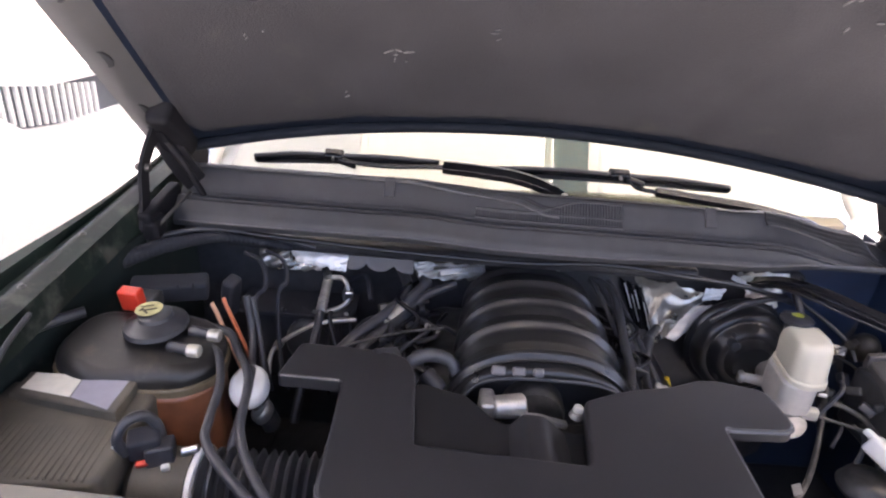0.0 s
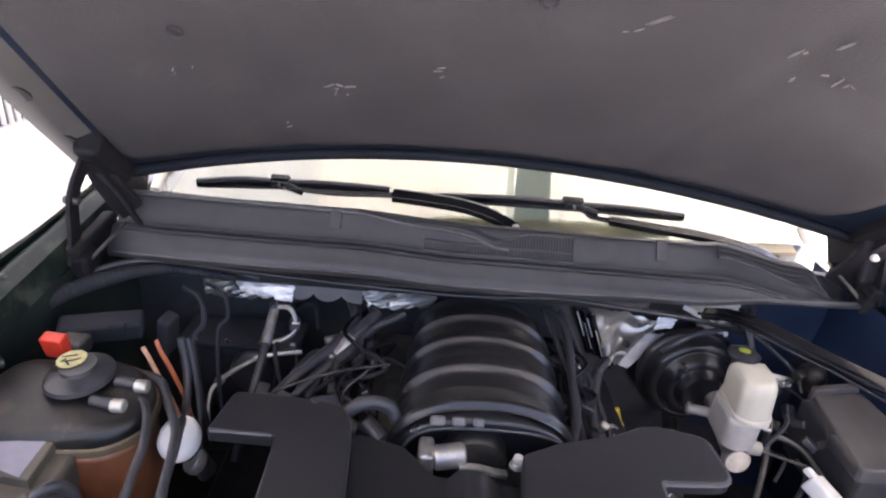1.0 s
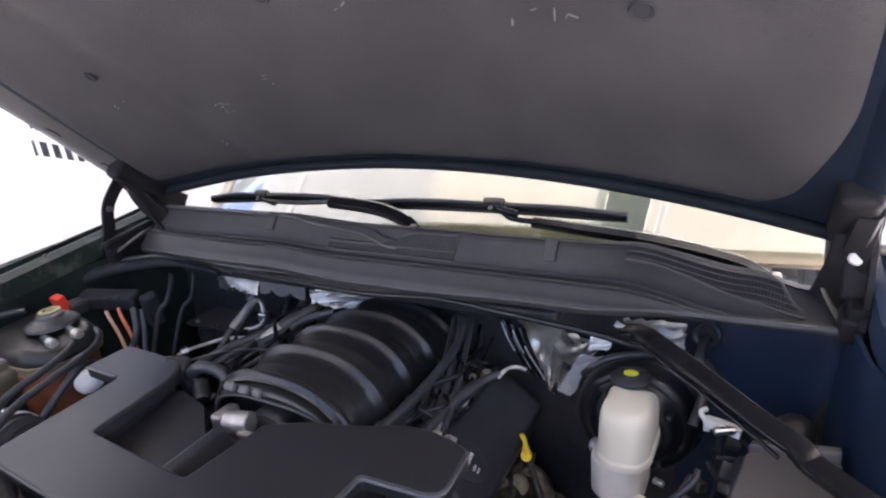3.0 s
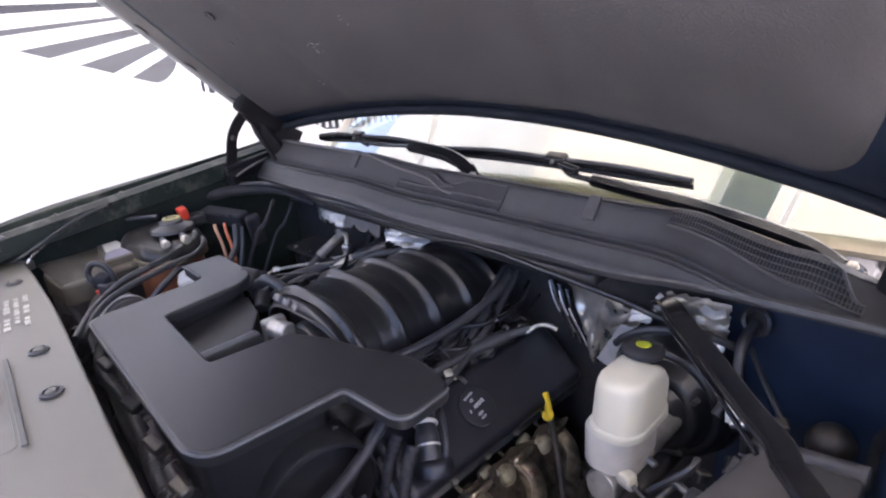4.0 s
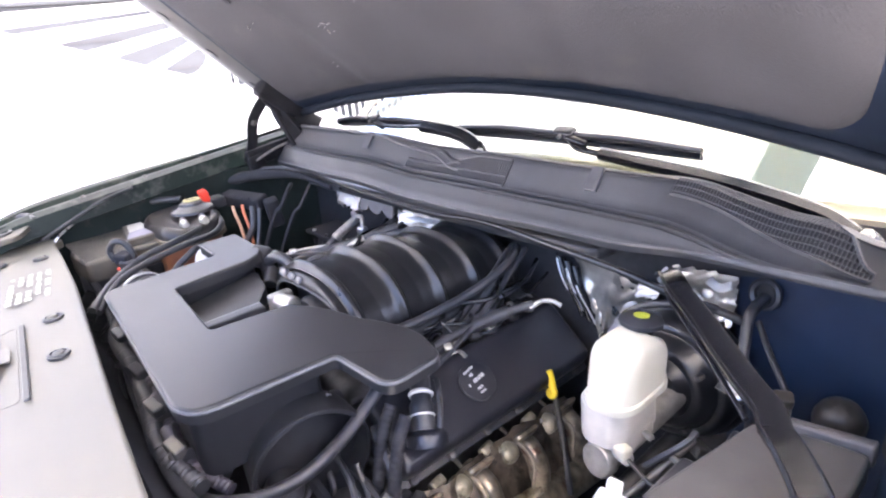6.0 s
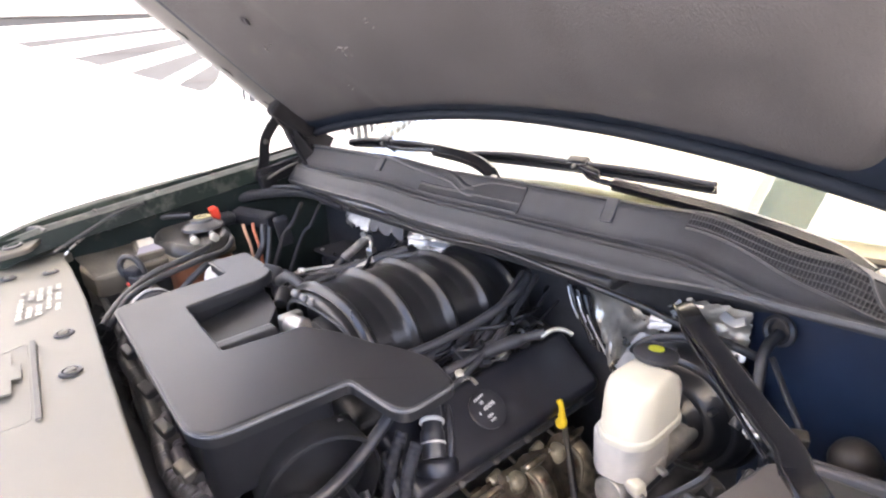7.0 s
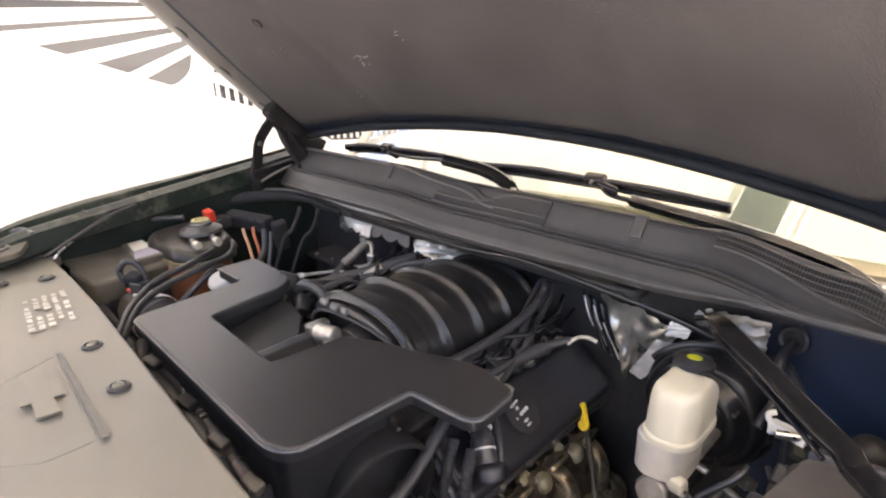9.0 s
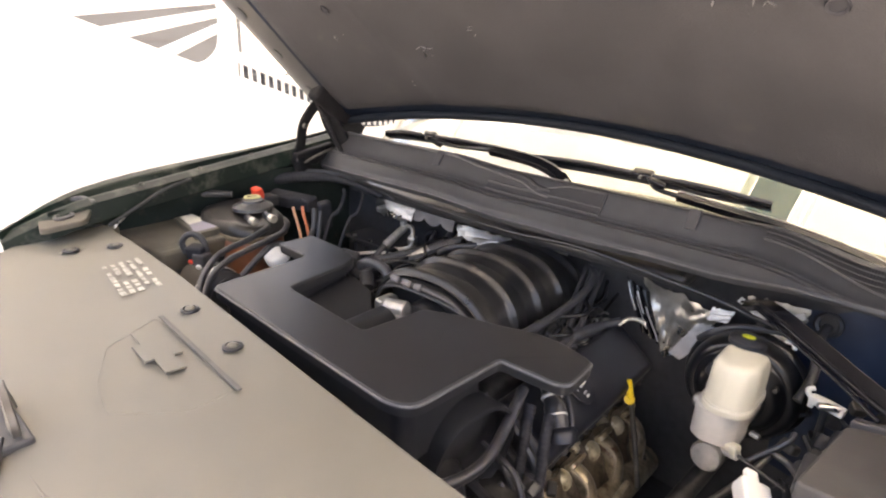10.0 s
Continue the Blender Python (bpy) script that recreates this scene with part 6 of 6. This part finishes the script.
    foil_sheet("heat_wrap", L(-0.545, 1.040, 1.125), L(-0.40, 1.045, 1.125), L(-0.54, 1.030, 1.06), L(-0.40, 1.030, 1.06), 0.5, 6, M_FOIL, "dull crumpled foil under the cowl")
    foil_sheet("heat_wrap", L(-0.475, 1.000, 1.150), L(-0.330, 0.992, 1.128), L(-0.445, 0.980, 1.108), L(-0.335, 0.972, 1.092), 0.30, 7, M_LITFOIL, "bright folded foil under the cowl")
    foil_sheet("heat_wrap", V(-0.19, 1.010, 1.110), V(-0.02, 1.055, 1.096), V(-0.17, 0.990, 1.080), V(-0.03, 1.045, 1.062), 0.40, 8, M_FOIL, "torn grey foil above the intake")
    solo("foil_fold", bent([(-0.125, 0.962, 1.112), (-0.085, 0.985, 1.110), (-0.05, 1.020, 1.098), (-0.02, 1.045, 1.088)], 0.006, 0.003, (0, -0.8, 0.6)), M_LITFOIL, "folded edge of the firewall foil with its highlight painted bright", "heat shield")
    solo("foil_fold", bent([(0.03, 1.026, 1.108), (0.09, 1.022, 1.114), (0.15, 1.026, 1.112)], 0.0045, 0.003, (0, -0.8, 0.6)), M_LITFOIL, "folded edge of the firewall foil with its highlight painted bright", "heat shield")
    solo("cowl_gasket", surface(lambda u, v: V(-0.345 + 0.16 * u, 0.990 - 0.006 * v, 1.126 - (0.012 + 0.020 * abs(math.sin(7.5 * u + 0.9)) ** 0.5) * v), 40, 4, 0.003), M_BLOCK, "grey scalloped gasket strip under the cowl", "gasket")
    for k, (x, r) in enumerate(((-0.235, 0.012), (-0.195, 0.010))):
        solo("heater_hose", tube([(x + 0.02, 1.03, 1.085), (x + 0.04, 0.95, 1.070), (x, 0.87, 1.050), (x - 0.07, 0.79, 1.030), (x - 0.13, 0.72, 0.99)], r, 12), M_RUBBER, "black heater hose at the firewall", "hose")
    for a, q, e, r in ((L(-0.462, 0.83, 1.160), L(-0.478, 0.79, 1.105), L(-0.448, 0.73, 1.02), 0.008), (L(-0.432, 0.87, 1.150), L(-0.446, 0.83, 1.10), L(-0.425, 0.76, 1.00), 0.0065)):
        solo("battery_cable", tube([a + V(-0.07, 0.05, 0.006), a + V(-0.02, 0.015, 0.004), q.lerp(a, 0.5) + V(0.008, 0, 0), q, e, e + V(0.02, -0.02, -0.06)], 0.7 * r, 8), M_SEAL, "black cable hanging beside the orange wires", "cable")
    h = thing("harness_hub", (-0.22, 0.63, 1.05), "tangled black harness hub behind the engine cover", "harness")
    part("hub", tube([(-0.30, 0.70, 1.06), (-0.25, 0.66, 1.075), (-0.20, 0.635, 1.08), (-0.15, 0.62, 1.07)], 0.015, 12), M_RUBBER, h)
    part("plug", rbox((-0.205, 0.625, 1.105), (0.05, 0.045, 0.035), 0.008, (20, 10, 30)), M_BLACK, h)
    part("valve", rod((-0.14, 0.625, 1.09), (-0.11, 0.60, 1.07), 0.016, seg=14), M_COVER, h)
    part("arm", tube([(-0.17, 0.63, 1.10), (-0.14, 0.64, 1.115), (-0.10, 0.65, 1.10), (-0.08, 0.64, 1.07)], 0.012, 10), M_BLACK, h)
    solo("steel_line", tube([(-0.36, 0.73, 1.03), (-0.28, 0.76, 1.05), (-0.20, 0.79, 1.06), (-0.11, 0.82, 1.06)], 0.0030, 8), M_DARKMETAL, "thin grey steel line beside the intake", "pipe")
    random.seed(2)
    for k in range(16):
        p0 = V(random.uniform(-0.45, -0.12), random.uniform(0.74, 0.98), random.uniform(0.96, 1.05))
        q = p0 + V(random.uniform(-0.12, 0.12), random.uniform(-0.14, 0.1), random.uniform(-0.08, 0.02))
        solo("wire", tube([p0, p0.lerp(q, 0.5) + V(random.uniform(-0.03, 0.03), 0.02, 0.03), q, q + V(0, 0.02, -0.06)], random.uniform(0.003, 0.008), 8, 6), M_SEAL, "thin black engine wire", "wire", "engine wires")
    for k in range(7):
        p0 = V(random.uniform(-0.42, -0.14), random.uniform(0.74, 0.98), random.uniform(0.98, 1.05))
        solo("connector", rbox(p0, (random.uniform(0.015, 0.04), random.uniform(0.02, 0.04), random.uniform(0.015, 0.03)), 0.004, (random.uniform(-40, 40), random.uniform(-40, 40), random.uniform(0, 90))), random.choice((M_BLACK, M_BLACK, M_DARKMETAL)), "small black plug connector on the engine front", "connector", "engine connectors")
    for k in range(2):
        line = [V(-0.27 + 0.07 * k, 0.79 + 0.02 * k, 0.985 - 0.02 * k), V(-0.235 + 0.05 * k, 0.85, 1.03), V(-0.19 + 0.025 * k, 0.905 + 0.012 * k, 1.066), V(-0.15 + 0.06 * k, 0.97, 1.084)]
        hh = thing("heater_hose", line[0], "black heater hose with a silver crimped sleeve at the firewall" if k == 0 else "black heater hose at the firewall", "hose")
        part("hose", tube(line, 0.012 - 0.003 * k, 12), M_RUBBER, hh)
        if k == 0:
            part("sleeve", rod(line[1].lerp(line[2], 0.25), line[1].lerp(line[2], 0.9), 0.014, seg=18, round_end=0.15), M_ALU, hh)
            part("clamp", rod(line[1].lerp(line[2], 0.1), line[1].lerp(line[2], 0.18), 0.015, seg=18, round_end=0.1), M_STEEL, hh)
    # loose wiring along both sides of the manifold
    random.seed(31)
    for side, n in ((1, 9), (-1, 8)):
        for k in range(n):
            x = 0.06 + side * random.uniform(0.165, 0.215 if side > 0 else 0.25)
            y, z = random.uniform(0.66, 0.80), random.uniform(0.985, 1.035)
            run = [V(x + random.uniform(-0.03, 0.03) + side * 0.03 * (i % 2), y + 0.062 * i, z + random.uniform(-0.012, 0.025) + 0.008 * i) for i in range(5)]
            wt = thing("wire", run[0], "thin black engine wire with a plug at its end", "wire", "engine wires")
            part("lead", tube(run, random.uniform(0.0028, 0.0055), 8, 5), random.choice((M_GLOSS, M_RUBBER, M_GLOSS)), wt)
            part("plug", rbox(run[0], (0.016, 0.026, 0.016), 0.003, (random.uniform(-25, 25), random.uniform(-25, 25), random.uniform(-40, 40))), random.choice((M_BLACK, M_GLOSS, M_DARKMETAL)), wt)
            if k % 3 == 0:
                part("tie", rod(run[2], run[2] + 0.006 * (run[3] - run[2]).normalized(), 0.007, seg=10, round_end=0.1), random.choice((M_STEEL, M_LILAC)), wt)
    case = thing("blower_case", (-0.46, 1.0, 0.86), "black ribbed plastic blower case on the firewall", "case")
    part("housing", rbox((-0.47, 1.0, 0.90), (0.28, 0.12, 0.19), 0.03), M_SEAL, case)
    part("flange", rbox((-0.47, 0.985, 0.995), (0.30, 0.11, 0.012), 0.004), M_SEAL, case)
    for k in range(5):
        part("rib", rbox((-0.575 + 0.055 * k, 0.938, 0.905), (0.006, 0.014, 0.15), 0.002), M_SEAL, case)
    part("motor_cap", lathe([(0.055, 0), (0.055, 0.012), (0.045, 0.022), (0.02, 0.024)], axis((-0.44, 0.942, 0.93), (0, -1, 0)), 28), M_BLACK, case)
    for k in range(4):
        part("screw", lathe([(0.006, 0), (0.006, 0.004), (0.002, 0.005)], pose(-0.58 + 0.08 * k, 0.94, 1.001), 8), M_STEEL, case)


# ---- the gate alongside and what stands behind it ----
def plate(name, pts, x, depth, m, parent, label="", r=0.0):
    """A flat plate in the plane of the gate: an outline of (y, z), extruded away from the truck."""
    bm = bmesh.new()
    f = bm.faces.new([bm.verts.new((x, p.x, p.y)) for p in round_poly([V(*p) for p in pts], r, 6)])
    g = bmesh.ops.extrude_face_region(bm, geom=[f])
    bmesh.ops.translate(bm, verts=[v for v in g["geom"] if isinstance(v, bmesh.types.BMVert)], vec=(-depth, 0, 0))
    return part(name, bm, m, parent, label)


def build_gate():
    xs = -1.552
    t = thing("metal_gate", (xs, 1.14, 0.0), "white painted steel gate with fan-shaped openings in full sun", "gate")
    swoop = [(-0.25, 1.98), (0.04, 1.84), (0.40, 1.685), (0.85, 1.515), (1.02, 1.452), (1.10, 1.51), (1.115, 1.60)]
    left = plate("sheet_panel", [(-3.0, 0.06), (1.115, 0.06), *swoop[::-1], (-0.7, 2.16), (-3.0, 2.3)], xs, 0.03, M_GATE, t, "solid white sheet with a swooping upper edge", [0, 0, 0, 0.05, 0.05, 0.02, 0.02, 0.02, 0.02, 0.02, 0])
    for (y0, z0), (y1, z1), h0, h1 in (((-0.3, 1.80), (1.115, 1.775), 0.05, 0.02), ((0.20, 1.701), (1.115, 1.741), 0.06, 0.026), ((0.38, 1.63), (1.115, 1.703), 0.06, 0.028), ((0.56, 1.545), (1.115, 1.655), 0.055, 0.03), ((0.76, 1.455), (1.115, 1.602), 0.05, 0.03)):
        plate("fan_bar", [(y0, z0 - h0 / 2), (y1, z1 - h1 / 2), (y1, z1 + h1 / 2), (y0, z0 + h0 / 2)], xs + 0.004, 0.02, M_GATE, left)
    part("stile", rbox((xs - 0.012, 1.140, 1.2), (0.05, 0.05, 2.3), 0.006), M_GATE, t)
    part("end_post", rbox((xs - 0.012, -3.05, 1.2), (0.09, 0.09, 2.4), 0.008), M_GATE, t)
    part("end_post", rbox((xs - 0.012, 4.25, 1.2), (0.09, 0.09, 2.4), 0.008), M_GATE, t)
    plate("latch_hook", [(0.55, 1.83), (0.575, 1.815), (0.595, 1.86), (0.655, 1.87), (0.65, 1.90), (0.57, 1.895), (0.565, 1.86)], xs + 0.012, 0.012, M_BACKING, t, "small grey hook on the gate")
    right = plate("sheet_panel", [(1.165, 0.06), (4.2, 0.06), (4.2, 1.10), (1.95, 1.12), (1.74, 1.145), (1.54, 1.27), (1.165, 1.41)], xs, 0.03, M_GATE, t, "", 0.02)
    # added sheet: hides the sunlit ground and carries the haze between the bars
    plate("backing", [(1.165, 1.36), (1.54, 1.22), (1.74, 1.10), (4.2, 1.05), (4.2, 1.27), (1.90, 1.285), (1.54, 1.335), (1.165, 1.485)], xs - 0.045, 0.004, M_BACKING, t, "added sheet coloured like the blue-grey haze behind the upright bars")
    plate("rail", [(1.165, 1.468), (1.40, 1.374), (1.54, 1.320), (1.90, 1.268), (4.2, 1.25), (4.2, 1.29), (1.90, 1.30), (1.54, 1.352), (1.40, 1.405), (1.165, 1.50)], xs, 0.03, M_GATE, t)
    for k in range(26):
        y = 1.192 + 0.040 * k
        zc = 1.445 - 0.37 * (y - 1.15) if y < 1.75 else 1.223 - 0.12 * (y - 1.75)
        part("upright_bar", rbox((xs - 0.012, y, zc), (0.014, 0.012, 0.14), 0.002), M_GATE, right)
    for y, w in ((1.178, 0.010), (1.215, 0.016)):
        part("upright_strip", rbox((xs - 0.012, y, 1.88), (0.014, w, 0.80), 0.002), M_GATE, t)
    part("top_rail", rbox((xs - 0.012, 2.7, 2.28), (0.04, 3.0, 0.04), 0.006), M_GATE, t)
    w = thing("wall_far", (-8.1, -3.5, 0.0), "long dark grey block wall across the yard", "wall", kind="structure")
    part("blockwork", rbox((-8.1, -3.5, 1.13), (0.2, 17.1, 2.26), 0.01), M_WALLGREY, w)
    part("coping", rbox((-8.1, -3.5, 2.285), (0.3, 17.1, 0.05), 0.01), M_WALLGREY, w)
    for z in (0.45, 0.9, 1.35, 1.8):
        part("joint", rbox((-7.998, -3.5, z), (0.006, 17.0, 0.018), 0), M_GATEGREY, w)
    h = thing("house_far", (-9.0, 9.0, 0.0), "cream rendered house on a dark plinth beyond the gate", "house")
    part("wall", rbox((-9.0, 9.1, 1.95), (2.0, 8.0, 2.3), 0.02), M_SHEETWALL, h)
    part("plinth", rbox((-9.0, 6.15, 0.42), (2.06, 2.1, 0.84), 0.02), M_WALLGREY, h)
    part("lower_wall", rbox((-9.0, 10.15, 0.40), (2.0, 5.9, 0.80), 0.0), M_SHEETWALL, h)
    part("roof", rbox((-9.0, 9.1, 3.16), (2.5, 8.5, 0.12), 0.02), M_WALLGREY, h)


build_setting()
build_body()
wiper("wiper", (0.131, 1.020, 1.279), [(0.108, 1.030, 1.296), (0.073, 1.040, 1.307), (0.017, 1.050, 1.317), (-0.06, 1.062, 1.320), (-0.135, 1.074, 1.320)], (-0.405, 1.108, 1.312), (-0.610, 1.102, 1.297), (-0.145, 1.106, 1.318), 0.0135)
wiper("wiper", (0.806, 1.122, 1.200), [(0.795, 1.122, 1.205), (0.765, 1.122, 1.222), (0.733, 1.118, 1.236), (0.636, 1.112, 1.258), (0.553, 1.110, 1.270), (0.440, 1.110, 1.280), (0.36, 1.110, 1.288)], (0.271, 1.122, 1.314), (-0.042, 1.102, 1.313), (0.543, 1.146, 1.298), 0.0095)
build_hood()
build_front_panel()
build_engine_cover()
build_manifold()
build_engine()
build_brakes()
build_driver_side()
build_passenger_side()
build_gate()
